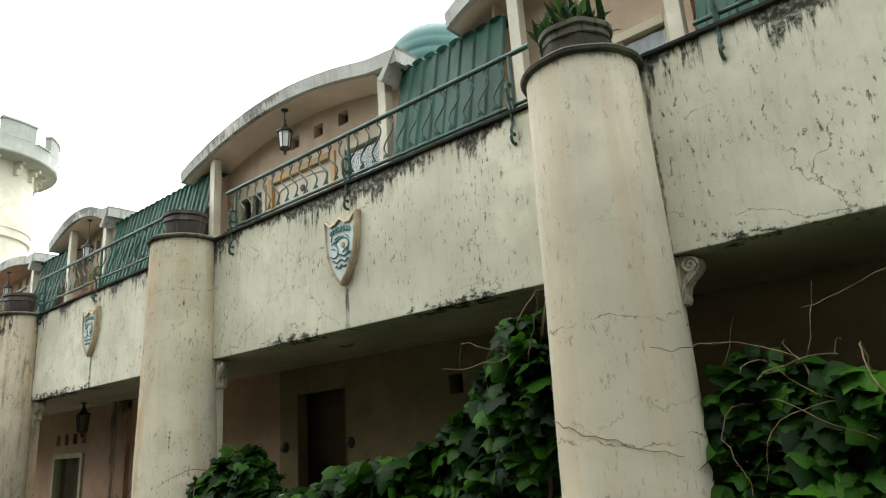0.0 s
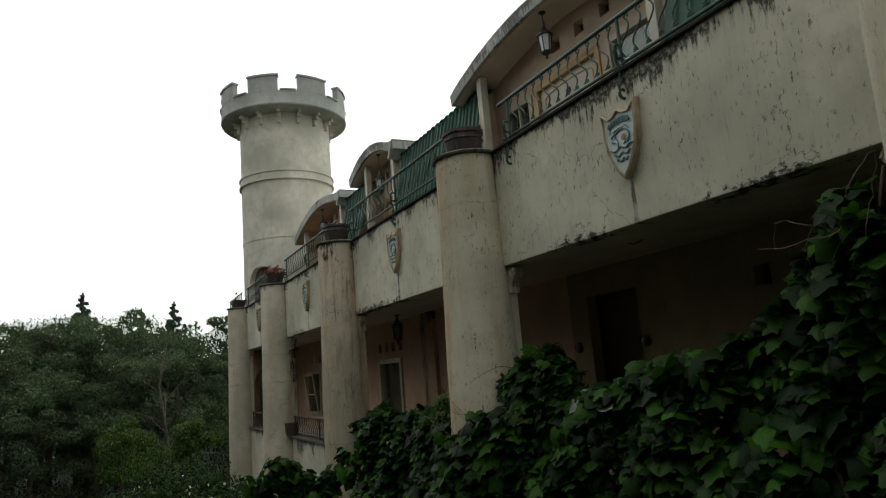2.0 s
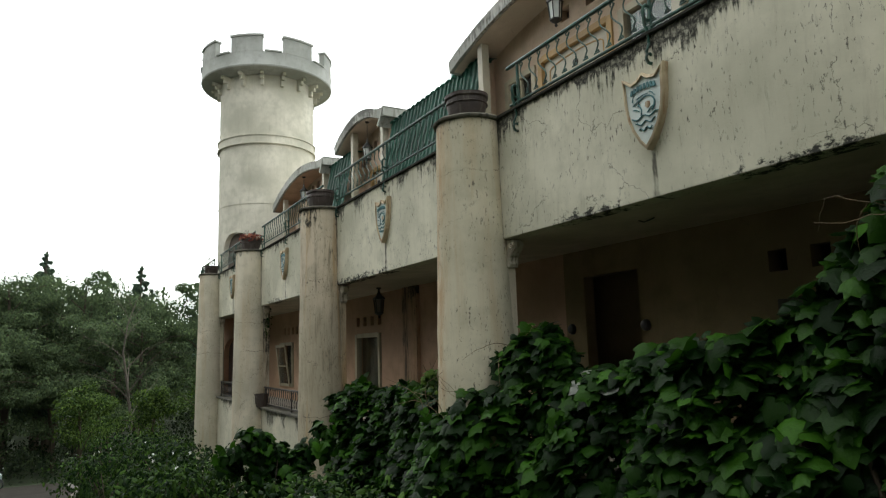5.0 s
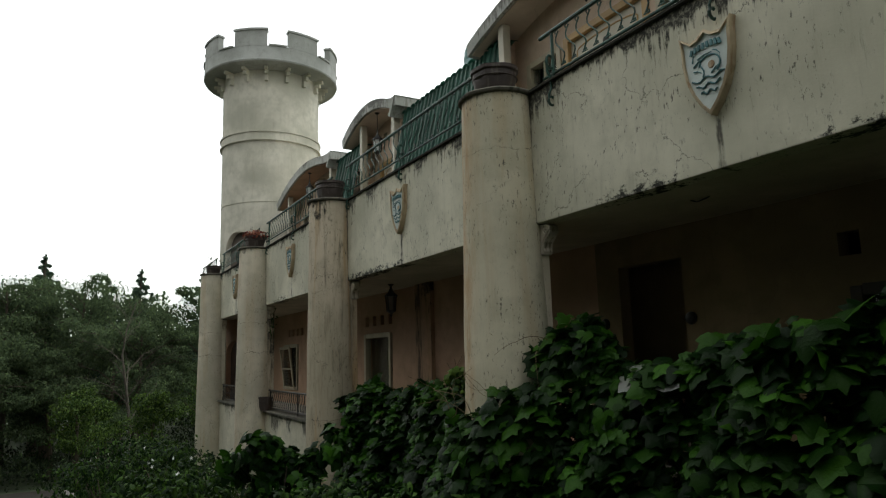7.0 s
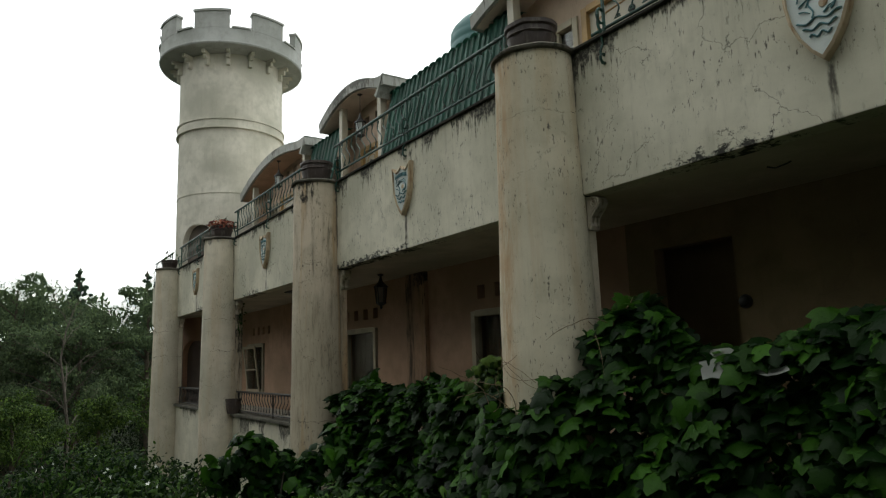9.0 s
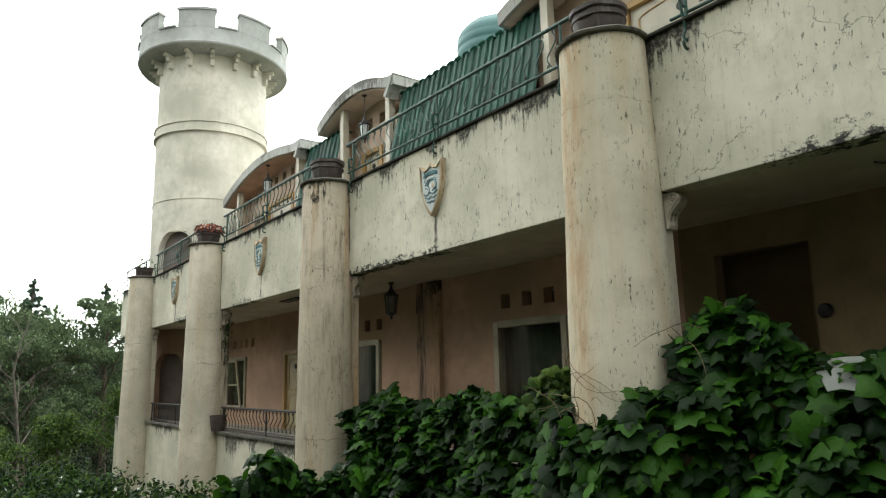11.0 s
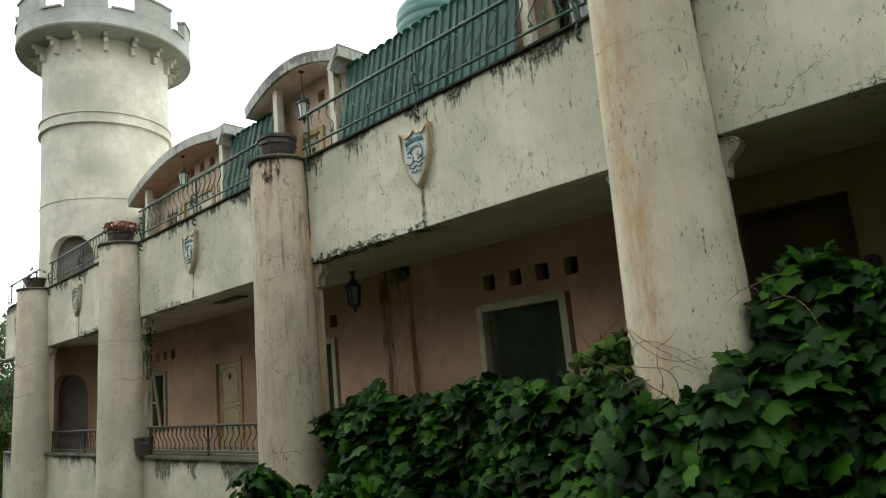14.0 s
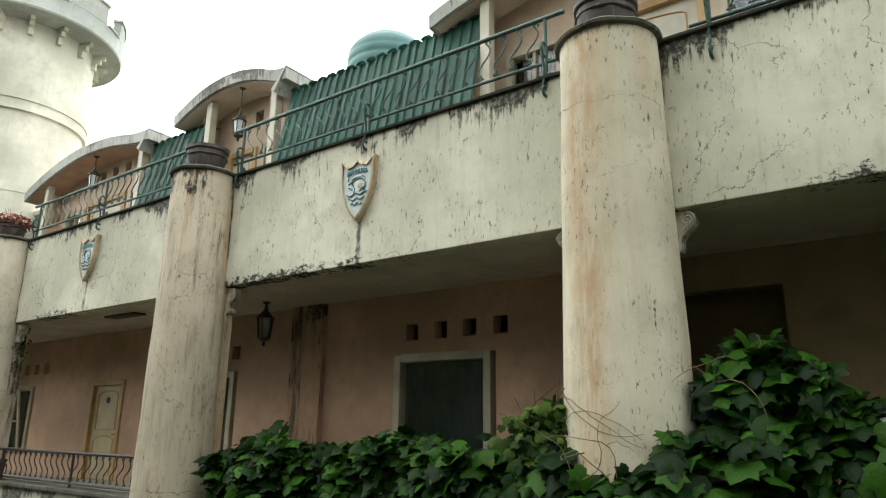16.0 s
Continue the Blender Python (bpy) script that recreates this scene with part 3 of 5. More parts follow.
for k, (a, b) in enumerate(BAYS):
    structure("wall_beam_%d" % (k + 1), boxed(a, b, FRONT, FRONT + 0.25, BEAM_LOW, BEAM_TOP, bevel=0.012), M_BEAM,
              "deep cream rendered balcony beam, cracked and streaked with black mould", "beam")
    bm = bmesh.new()
    n = int((b - a) / 0.3)
    rows = []
    for i in range(n + 1):
        x = a + (b - a) * i / n
        j = 0.012 * noise.noise((x * 3, 0, 0))
        rows.append([bm.verts.new(p) for p in ((x, FRONT - 0.045 + j, BEAM_TOP + 0.003), (x, FRONT - 0.05 + j, BEAM_TOP + 0.03 + j), (x, FRONT + 0.3, BEAM_TOP + 0.04), (x, FRONT + 0.3, BEAM_TOP + 0.003))])
    for p, q in zip(rows, rows[1:]):
        for i in range(4):
            bm.faces.new((p[i], q[i], q[(i + 1) % 4], p[(i + 1) % 4]))
    bm.faces.new(rows[0])
    bm.faces.new(rows[-1][::-1])
    structure("trim_coping_%d" % (k + 1), bm, M_COPING, "thin blackened cement coping on the balcony beam", "coping")
    structure("wall_plinth_%d" % (k + 1), boxed(a, b, FRONT + 0.02, FRONT + 0.25, -7.0, PARAPET_Z - 0.07, bevel=0.01), M_PLINTH,
              "cream rendered plinth wall streaked with black mould", "wall")
    structure("trim_parapet_%d" % (k + 1), boxed(a, b, FRONT - 0.06, FRONT + 0.32, PARAPET_Z - 0.067, PARAPET_Z, bevel=0.012), M_CAP,
              "rough grey cement sill on the plinth wall", "coping")
structure("wall_beam_west", boxed(WEST - 0.25, WEST - 0.003, FRONT, 11.3, BEAM_LOW, BEAM_TOP, bevel=0.01), M_BEAM, "cream rendered balcony beam at the end of the house", "beam")
structure("wall_plinth_west", boxed(WEST - 0.25, WEST - 0.003, FRONT + 0.02, 11.3, -7.0, PARAPET_Z, bevel=0.01), M_PLINTH, "cream rendered plinth at the end of the house", "wall")

# columns, each with its cap, and the pier behind it
for k, x in enumerate(COLUMNS):
    drop = 0.18 if k == 0 else 0.11
    col = thing("column", (x, COLUMN_Y, 0), "tall round cream rendered column, cracked, with rust brown streaks" if k != 2 else
                "tall round cream column, badly stained with peeling black mould", "column", "columns of the veranda")
    bm = bmesh.new()
    zs = [-7.0, -3, -1.5, -0.8, -0.3, 0.3, 0.9, 1.5, 2.1, 2.7, 3.3, 3.9, 4.2, 4.6 - drop]
    lathe(bm, [(COLUMN_R + (0.022 if k < 2 else 0.012) * (4.6 - max(z, -1.0)), z) for z in zs], 48, wobble=0.012)
    part("shaft", bm, (M_COLUMN, M_COLUMN_RUSTY, M_COLUMN_STAINED, M_COLUMN, M_COLUMN)[k], col, smooth=True)
    part("cap", lathe(bmesh.new(), [(r, z - drop) for r, z in ((COLUMN_R + 0.005, 4.603), (COLUMN_R + 0.045, 4.613), (COLUMN_R + 0.055, 4.64), (COLUMN_R + 0.03, 4.665), (0.1, 4.672))], 48, wobble=0.02), M_CAP, col,
         "rough grey cement cap with moss", smooth=True)
    part("pier", boxed(-0.56, 0.435, 0.27, 0.41 if k != 3 else 0.48, -7.0, BEAM_LOW - 0.003, bevel=0.015), (M_COLUMN, M_COLUMN, M_COLUMN_STAINED, M_PIER, M_COLUMN)[k], col)


# ---- tower ----
TX, TY, TR = -31.05, 7.60, 2.055
ARCH = radians(-51)
tower = thing("round_tower", (TX, TY, 0), "tall round cream tower with grey battlements and a banded shaft", "tower")


def in_arch(da, z, foot, head, half):
    spring = head - half * TR
    if abs(da) > half or z < foot or z > head:
        return False
    return z < spring or (da * TR) ** 2 + (z - spring) ** 2 < (half * TR) ** 2


steps = 120
levels = [-7.0, -5, -3, -1, -0.36] + [-0.36 + 0.1 * i for i in range(1, 28)] + [2.6, 2.79, 3.5, 4.4] + [4.4 + 0.1 * i for i in range(1, 24)] + [7, 8, 9, 10, 11, 12, 13.24]
levels = sorted(set(round(z, 3) for z in levels))
for low, high, material, label in ((-7.0, -0.36, M_TOWER, ""), (-0.36, 2.79, M_PINK, "salmon pink foot of the shaft inside the veranda"), (2.79, 13.24, M_TOWER, "")):
    bm = bmesh.new()
    zs = [z for z in levels if low <= z <= high]
    for r, outside in ((TR, True), (TR - 0.28, False)):
        ring = [[bm.verts.new((r * math.cos(2 * math.pi * i / steps), r * math.sin(2 * math.pi * i / steps), z)) for i in range(steps)] for z in zs]
        for j in range(len(zs) - 1):
            for i in range(steps):
                a = 2 * math.pi * (i + 0.5) / steps
                da = (a - ARCH + math.pi) % (2 * math.pi) - math.pi
                zc = (zs[j] + zs[j + 1]) / 2
                if outside and (in_arch(da, zc, 4.4, 6.35, 0.37) or in_arch(da, zc, -0.36, 1.98, 0.29)):
                    continue
                bm.faces.new((ring[j][i], ring[j][(i + 1) % steps], ring[j + 1][(i + 1) % steps], ring[j + 1][i]))
    part("shaft", bm, material, tower, label, smooth=True)
for zb, half in ((4.4, 0.37), (-0.36, 0.29)):
    head = 6.35 if zb > 0 else 1.98
    bm = bmesh.new()
    w = half * TR
    outline = [(-w, zb)] + [(w * math.cos(t), head - w + w * math.sin(t)) for t in (math.pi - math.pi * i / 16 for i in range(17))] + [(w, zb)]
    rows = []
    for s, z in outline:
        rows.append([bm.verts.new(((TR - d) * math.cos(ARCH + s / TR * q), (TR - d) * math.sin(ARCH + s / TR * q), z)) for d, q in ((-0.03, 1.1), (-0.03, 0.97), (0.27, 0.97), (0.27, 1.1))])
    for p, q in zip(rows, rows[1:]):
        for i in range(4):
            bm.faces.new((p[i], q[i], q[(i + 1) % 4], p[(i + 1) % 4]))
    part("arch_surround", bm, M_TOWER if zb > 0 else M_PINK, tower)
    bm = bmesh.new()
    rows = [[bm.verts.new(((TR - 0.2) * math.cos(ARCH + s / TR), (TR - 0.2) * math.sin(ARCH + s / TR), z)) for z in (zb, head)] for s in (-w * 0.99, -w * 0.5, 0, w * 0.5, w * 0.99)]
    for p, q in zip(rows, rows[1:]):
        bm.faces.new((p[0], q[0], q[1], p[1]))
    # lower arch: brown door; upper arch: dark sheet painted as the opening's shade
    part("arched_door", bm, M_SHADE_BROWN, tower, "dark arch panel: wooden door below, shaded opening above")
for z0, z1, r in ((10.12, 10.18, TR + 0.10), (10.184, 10.47, TR + 0.06), (10.474, 10.54, TR + 0.10)):
    part("band", lathe(bmesh.new(), [(TR - 0.02, z0), (r, z0), (r, z1), (TR - 0.02, z1 + 0.03)], 72), M_TOWER, tower)
part("band", lathe(bmesh.new(), [(TR - 0.02, 7.53), (TR + 0.02, 7.53), (TR + 0.02, 7.56), (TR - 0.02, 7.57)], 72), M_TOWER, tower)
RR = 2.86
part("crown_wall", lathe(bmesh.new(), [(TR - 0.1, 13.170), (RR, 13.240), (RR + 0.03, 13.300), (RR, 13.360), (RR, 13.880), (RR - 0.25, 13.880), (RR - 0.25, 13.480), (0.05, 13.480)], 72), M_CROWN, tower, "grey weathered parapet ring", smooth=True)
MERLONS = 8
for i in range(MERLONS):
    mid = radians(12.5) + 2 * math.pi * i / MERLONS
    bm = bmesh.new()
    for (r0, r1, za, zb, h) in ((RR - 0.25, RR + 0.004, 13.883, 14.550, 0.238), (RR - 0.28, RR + 0.05, 14.553, 14.640, 0.254)):
        pts = [mid - h + 2 * h * k / 6 for k in range(7)]
        rows = [[bm.verts.new((r * math.cos(a), r * math.sin(a), z)) for r, z in ((r0, za), (r1, za), (r1, zb), (r0, zb))] for a in pts]
        for p, q in zip(rows, rows[1:]):
            for k in range(4):
                bm.faces.new((p[k], q[k], q[(k + 1) % 4], p[(k + 1) % 4]))
        bm.faces.new(rows[0])
        bm.faces.new(rows[-1][::-1])
    part("merlon", bm, M_CROWN, tower)
    lo = radians(12.5) + 2 * math.pi * (i + 0.5) / MERLONS
    bm = bmesh.new()
    pts = [lo - 0.125 + 0.25 * k / 4 for k in range(5)]
    rows = [[bm.verts.new((r * math.cos(a), r * math.sin(a), z)) for r, z in ((RR - 0.28, 13.884), (RR + 0.05, 13.884), (RR + 0.05, 13.950), (RR - 0.28, 13.950))] for a in pts]
    for p, q in zip(rows, rows[1:]):
        for k in range(4):
            bm.faces.new((p[k], q[k], q[(k + 1) % 4], p[(k + 1) % 4]))
    bm.faces.new(rows[0])
    bm.faces.new(rows[-1][::-1])
    part("crenel_sill", bm, M_CROWN, tower)
for i in range(16):
    a = radians(-20.6) + 2 * math.pi * i / 16
    bm = bmesh.new()
    for za, zb, reach in ((13.080, 13.215, 0.42), (12.920, 13.080, 0.29), (12.670, 12.920, 0.16)):
        box(bm, TR - 0.03, TR + reach, -0.07, 0.07, za, zb, bevel=0.015)
    bmesh.ops.rotate(bm, verts=bm.verts, cent=(0, 0, 0), matrix=Matrix.Rotation(a, 3, "Z"))
    part("corbel", bm, M_TOWER, tower, "stepped cement corbel")


# ---- roof storey: arched canopies, walls, green sheet roofs ----
def arch_z(u, left, right, peak):
    """Top of a canopy: a lopsided arch whose right end kicks up."""
    u = min(max(u, 0.0), 1.0)
    return left + (right - left) * u + (peak - (left + right) / 2) * max(0.0, math.sin(math.pi * u)) ** 0.85 + 0.17 * max(0.0, (u - 0.86) / 0.14) ** 2


def canopy(index, x0, x1, left, right, peak, y0=6.9, y1=8.2, thick=0.24):
    n = 28
    bm = bmesh.new()
    rows = []
    for i in range(n + 1):
        u = i / n
        x, z = x0 + (x1 - x0) * u, arch_z(u, left, right, peak)
        w = 0.008 * noise.noise((x * 3, z, index))
        rows.append([bm.verts.new(p) for p in ((x, y0 + w, z - thick), (x, y0 - 0.02 + w, z), (x, y1, z), (x, y1, z - thick))])
    for p, q in zip(rows, rows[1:]):
        for k in range(4):
            bm.faces.new((p[k], q[k], q[(k + 1) % 4], p[(k + 1) % 4]))
    bm.faces.new(rows[0])
    bm.faces.new(rows[-1][::-1])
    root = thing("arched_canopy", (0, 0, 0), "arched concrete balcony canopy, grey and mould-stained, painted below", "canopy", "canopies of the roof storey")
    part("slab", bm, M_CONCRETE, root, smooth=True)
    bm = bmesh.new()
    tip = right + 0.17
    a = [bm.verts.new(p) for p in ((x1 - 0.40, y0 - 0.024, tip - 0.40), (x1 - 0.03, y0 - 0.024, tip + 0.012), (x1 + 0.02, y0 - 0.024, tip + 0.01), (x1 - 0.30, y0 - 0.024, tip - 0.46))]
    b = [bm.verts.new(v.co + Vector((0, y1 - y0, 0))) for v in a]
    for k in range(4):
        bm.faces.new((a[k], a[(k + 1) % 4], b[(k + 1) % 4], b[k]))
    bm.faces.new(a[::-1])
    bm.faces.new(b)
    part("end_fascia", bm, M_CONCRETE, root)
    bm = bmesh.new()
    rows = []
    for i in range(n + 1):
        u = 0.012 + 0.90 * i / n
        x, z = x0 + (x1 - x0) * u, arch_z(u, left, right, peak) - thick - 0.003
        rows.append([bm.verts.new(p) for p in ((x, y0 + 0.07, z - 0.02), (x, y0 + 0.07, z), (x, y1, z), (x, y1, z - 0.02))])
    for p, q in zip(rows, rows[1:]):
        for k in range(4):
            bm.faces.new((p[k], q[k], q[(k + 1) % 4], p[(k + 1) % 4]))
    bm.faces.new(rows[0])
    bm.faces.new(rows[-1][::-1])
    part("soffit", bm, M_SOFFIT if index != 3 else M_PINK, root, "salmon painted soffit", smooth=True)


def upper_window(name, x0, x1, z0, z1, y, curtain, bars=0, paint=None):
    """A framed window set in an opening of the roof storey or the veranda wall."""
    w = thing(name, ((x0 + x1) / 2, y, z0), "%s window with %s behind the glass" % ("dark brown" if paint else "cream painted", "a pale blue sheet for sky reflection" if curtain is M_SKY_REFLECTION else "a dark curtain"), "window", "windows of the house")
    h, a = z1 - z0, (x1 - x0) / 2
    for args in ((-a - 0.03, -a + 0.09, -0.035, 0.13, 0, h), (a - 0.09, a + 0.03, -0.035, 0.13, 0, h), (-a + 0.093, a - 0.093, -0.03, 0.13, h - 0.1, h + 0.02), (-a + 0.093, a - 0.093, -0.03, 0.13, 0, 0.1)):
        part("frame", boxed(*args, bevel=0.012), paint or M_WINDOWFRAME, w)
    for k in range(bars):
        x = -a + 2 * a * (k + 1) / (bars + 1)
        part("mullion", boxed(x - 0.025, x + 0.025, 0.0, 0.08, 0.103, h - 0.103, bevel=0.006), paint or M_WINDOWFRAME, w)
    pane = part("pane", boxed(-a + 0.09, a - 0.09, 0.05, 0.056, 0.1, h - 0.1), M_GLASS, w)
    pane.visible_shadow = False
    bm = bmesh.new()
    n = 60
    lo, hi = [], []
    for i in range(n + 1):
        x = -a + 0.03 + (2 * a - 0.06) * i / n
        # the reflection sheet hangs nearer the glass to look brighter
        yy = (0.13 if curtain is M_SKY_REFLECTION else 0.26) + 0.035 * math.sin(i * 0.9) + 0.02 * math.sin(i * 0.37)
        lo.append(bm.verts.new((x, yy, 0.02)))
        hi.append(bm.verts.new((x, yy * 0.9 + 0.03, h - 0.02)))
    for i in range(n):
        bm.faces.new((lo[i], lo[i + 1], hi[i + 1], hi[i]))
    bmesh.ops.solidify(bm, geom=bm.faces[:], thickness=0.006)
    part("curtain", bm, curtain, w, smooth=True)
    return w


def wood_door(x0, x1, z0, z1, y, leaf, label, panels=2):
    d = thing("door", ((x0 + x1) / 2, y, z0), label, "door")
    h, a = z1 - z0, (x1 - x0) / 2
    for args in ((-a - 0.02, -a + 0.1, -0.04, 0.16, 0, h), (a - 0.1, a + 0.02, -0.04, 0.16, 0, h), (-a + 0.103, a - 0.103, -0.04, 0.16, h - 0.1, h + 0.02)):
        part("jamb", boxed(*args, bevel=0.01), M_OCHRE, d)
    lf = part("leaf", boxed(-a + 0.103, a - 0.103, 0.04, 0.085, 0.01, h - 0.103, bevel=0.006), leaf, d)
    for k in range(panels):
        zc0, zc1 = (0.12, h * 0.44) if k == 0 else (h * 0.5, h - 0.22)
        pts = [(-a + 0.26, 0.035, zc0), (a - 0.26, 0.035, zc0), (a - 0.26, 0.035, zc1 - 0.1)] + \
              [((a - 0.26) * math.cos(t), 0.035, zc1 - 0.1 + 0.1 * math.sin(t)) for t in (math.pi * i / 8 for i in range(1, 8))] + [(-a + 0.26, 0.035, zc1 - 0.1), (-a + 0.26, 0.035, zc0)]
        part("panel_moulding", tube(bmesh.new(), pts, 0.014, 5), M_OCHRE, lf)
    part("medallion", lathe(bmesh.new(), [(0.07, 0), (0.06, 0.02), (0.001, 0.025)], 14), M_IRON, lf).matrix_basis = pose(0, 0.038, h - 0.42, 90, 0, 0)
    part("handle", tube(bmesh.new(), [(a - 0.16, 0.04, 0.95), (a - 0.16, -0.01, 0.95), (a - 0.26, -0.01, 0.95)], 0.011, 6), M_IRON, d)
    return d


def roof_sheet(x0, x1, label):
    """Steep corrugated sheet roof between two canopies with a row of ridge caps."""
    root = thing("sheet_roof", (0, 0, 0), label, "roof", "green sheet roofs")
    y0, z0, y1, z1 = 6.62, 4.42, 7.2, 7.14
    count = max(1, round((x1 - x0) / 0.8))
    for k in range(count):
        a, b = x0 + (x1 - x0) * k / count - 0.02, x0 + (x1 - x0) * (k + 1) / count + 0.02
        bm = bmesh.new()
        ribs = 4
        cross = []
        for i in range(ribs):
            s = (b - a) / ribs
            for f, d in ((0.0, 0.0), (0.5, 0.0), (0.6, 0.035), (0.9, 0.035)):
                cross.append((a + s * (i + f), d))
        cross.append((b, 0.0))
        lap = 0.012 * (k % 2)
        rows = [(bm.verts.new((x, y0 - d - lap, z0 + lap)), bm.verts.new((x, y1 - d - lap, z1))) for x, d in cross]
        for p, q in zip(rows, rows[1:]):
            bm.faces.new((p[0], q[0], q[1], p[1]))
        bmesh.ops.solidify(bm, geom=bm.faces[:], thickness=0.004)
        part("sheet", bm, M_GREENSHEET, root)
    n = int((x1 - x0) / 0.24)
    for i in range(n):
        x = x0 + (x1 - x0) * (i + 0.5) / n
        bm = bmesh.new()
        ring = [[bm.verts.new((x + 0.11 * math.cos(t), yy, z1 - 0.02 + dz + 0.05 * math.sin(t))) for t in (math.pi * j / 6 for j in range(7))] for yy, dz in ((y1 - 0.08, 0.0), (y1 + 0.35, 0.06))]
        for j in range(6):
            bm.faces.new((ring[0][j], ring[0][j + 1], ring[1][j + 1], ring[1][j]))
        bmesh.ops.solidify(bm, geom=bm.faces[:], thickness=0.015)
        part("ridge_cap", bm, M_GREENSHEET, root)


ROOF_Y = 7.62
DORMERS = [(-5.84, -2.2, 7.46, 7.3, 7.95), (-13.25, -6.86, 7.32, 7.22, 7.86), (-20.35, -16.69, 7.45, 7.36, 7.93), (-27.4, -21.36, 7.03, 7.27, 7.72)]
for k, (a, b, left, right, peak) in enumerate(DORMERS):
    canopy(k, a, b, left, right, peak)
    for x in (a + 0.97, b - 0.5) if b - a > 4 else (a + 1.05, b - 0.5):
        structure("trim_pillar_%d_%s" % (k + 1, "a" if x < (a + b) / 2 else "b"), boxed(x - 0.085, x + 0.085, 7.05, 7.22, 4.4, arch_z((x - a) / (b - a), left, right, peak) - 0.262, bevel=0.012), M_WHITE,
                  "slim cream painted canopy pillar", "pillar")
HOLES = {0: [(-4.3, -2.9, 4.6, 6.35)], 1: [(-12.2, -11.25, 4.9, 6.6), (-11.1, -9.15, 4.4, 6.65), (-8.95, -7.75, 4.6, 6.62)],
         2: [(-19.2, -18.3, 4.4, 6.5), (-18.1, -17.2, 4.7, 6.5)], 3: [(-26.3, -25.4, 4.9, 6.4), (-25.2, -23.3, 4.4, 6.5), (-23.1, -21.9, 4.6, 6.5)]}
SMALL = {0: [-4.4, -3.8, -3.2], 1: [-10.3, -9.6, -8.9], 2: [-18.9, -18.3, -17.7], 3: [-24.6, -24.0, -23.4]}
for k, (a, b, left, right, peak) in enumerate(DORMERS):
    small = [(x - 0.13, x + 0.13, 7.08, 7.34) for x in SMALL[k]]
    bm = pierced_wall(bmesh.new(), a + 0.6, b - 0.45, 4.4, 8.5, ROOF_Y, ROOF_Y + 0.18, HOLES[k] + small, [a + 0.6 + (b - a - 1.05) * i / 24 for i in range(25)])
    for v in bm.verts:
        v.co.z = min(v.co.z, arch_z((v.co.x - a) / (b - a), left, right, peak) - 0.255)
    structure("wall_roof_storey_%d" % (k + 1), bm, M_UPPER,
              "pale salmon roof storey wall with small square vents", "wall")
    for x, side in ((a + 0.62, "a"), (b - 0.2, "b")):
        structure("wall_dormer_side_%d_%s" % (k + 1, side), boxed(x - 0.02, x + 0.02, 7.23, 8.19, 4.4, arch_z((x - a) / (b - a), left, right, peak) - 0.268), M_UPPER, "plain rendered side of the dormer", "wall")
    bm = pierced_wall(bmesh.new(), a + 0.65, b - 0.5, 6.93, 8.5, ROOF_Y + 0.34, ROOF_Y + 0.38, [], [a + 0.65 + (b - a - 1.15) * i / 24 for i in range(25)])
    for v in bm.verts:
        v.co.z = min(v.co.z, arch_z((v.co.x - a) / (b - a), left, right, peak) - 0.255)
    # added dark backing so that no bright sky shows through the vents
    structure("wall_vent_backing_%d" % (k + 1), bm, M_SHADE_BROWN, "dark backing added behind the vents to hide the sky", "wall")
    structure("wall_dormer_room_%d" % (k + 1), boxed(a + 0.5, b - 0.2, 9.6, 9.7, 4.4, 7.3), M_SHADE_BROWN, "plain unlit inner wall", "wall")
upper_window("window", -4.3, -2.9, 4.6, 6.35, ROOF_Y, M_SKY_REFLECTION, 1)
upper_window("window", -12.2, -11.25, 4.9, 6.6, ROOF_Y, M_CURTAIN, 1)
upper_window("window", -8.95, -7.75, 4.6, 6.62, ROOF_Y, M_SKY_REFLECTION, 0)
upper_window("window", -18.1, -17.2, 4.7, 6.5, ROOF_Y, M_CURTAIN, 1)
upper_window("window", -26.3, -25.4, 4.9, 6.4, ROOF_Y, M_CURTAIN, 1)
upper_window("window", -23.1, -21.9, 4.6, 6.5, ROOF_Y, M_SKY_REFLECTION, 0)
wood_door(-11.1, -9.15, 4.4, 6.65, ROOF_Y, M_WHITE, "ochre wooden balcony door with cream panelled leaf")
wood_door(-19.2, -18.3, 4.4, 6.5, ROOF_Y, M_WHITE, "ochre wooden balcony door with cream panelled leaf")
wood_door(-25.2, -23.3, 4.4, 6.5, ROOF_Y, M_WHITE, "ochre wooden balcony door with cream panelled leaf")
for a, b in ((-2.4, 5.9), (-7.0, -5.0), (-16.8, -12.38), (-21.5, -19.5)):
    roof_sheet(a, b, "steep dark green corrugated sheet roof with scalloped ridge caps")
structure("ceiling_roof_slab", boxed(WEST, EAST, 7.85, 11.5, 6.92, 7.05), M_CEILING, "flat roof slab over the roof storey", "roof")
structure("wall_roof_east", boxed(EAST - 0.2, EAST - 0.003, 6.7, 11.29, 4.41, 6.9), M_PINK, "plain rendered end wall", "wall")
structure("wall_roof_west", boxed(-30.4, -30.2, 6.7, 11.29, 4.41, 6.9), M_PINK, "plain rendered end wall", "wall")


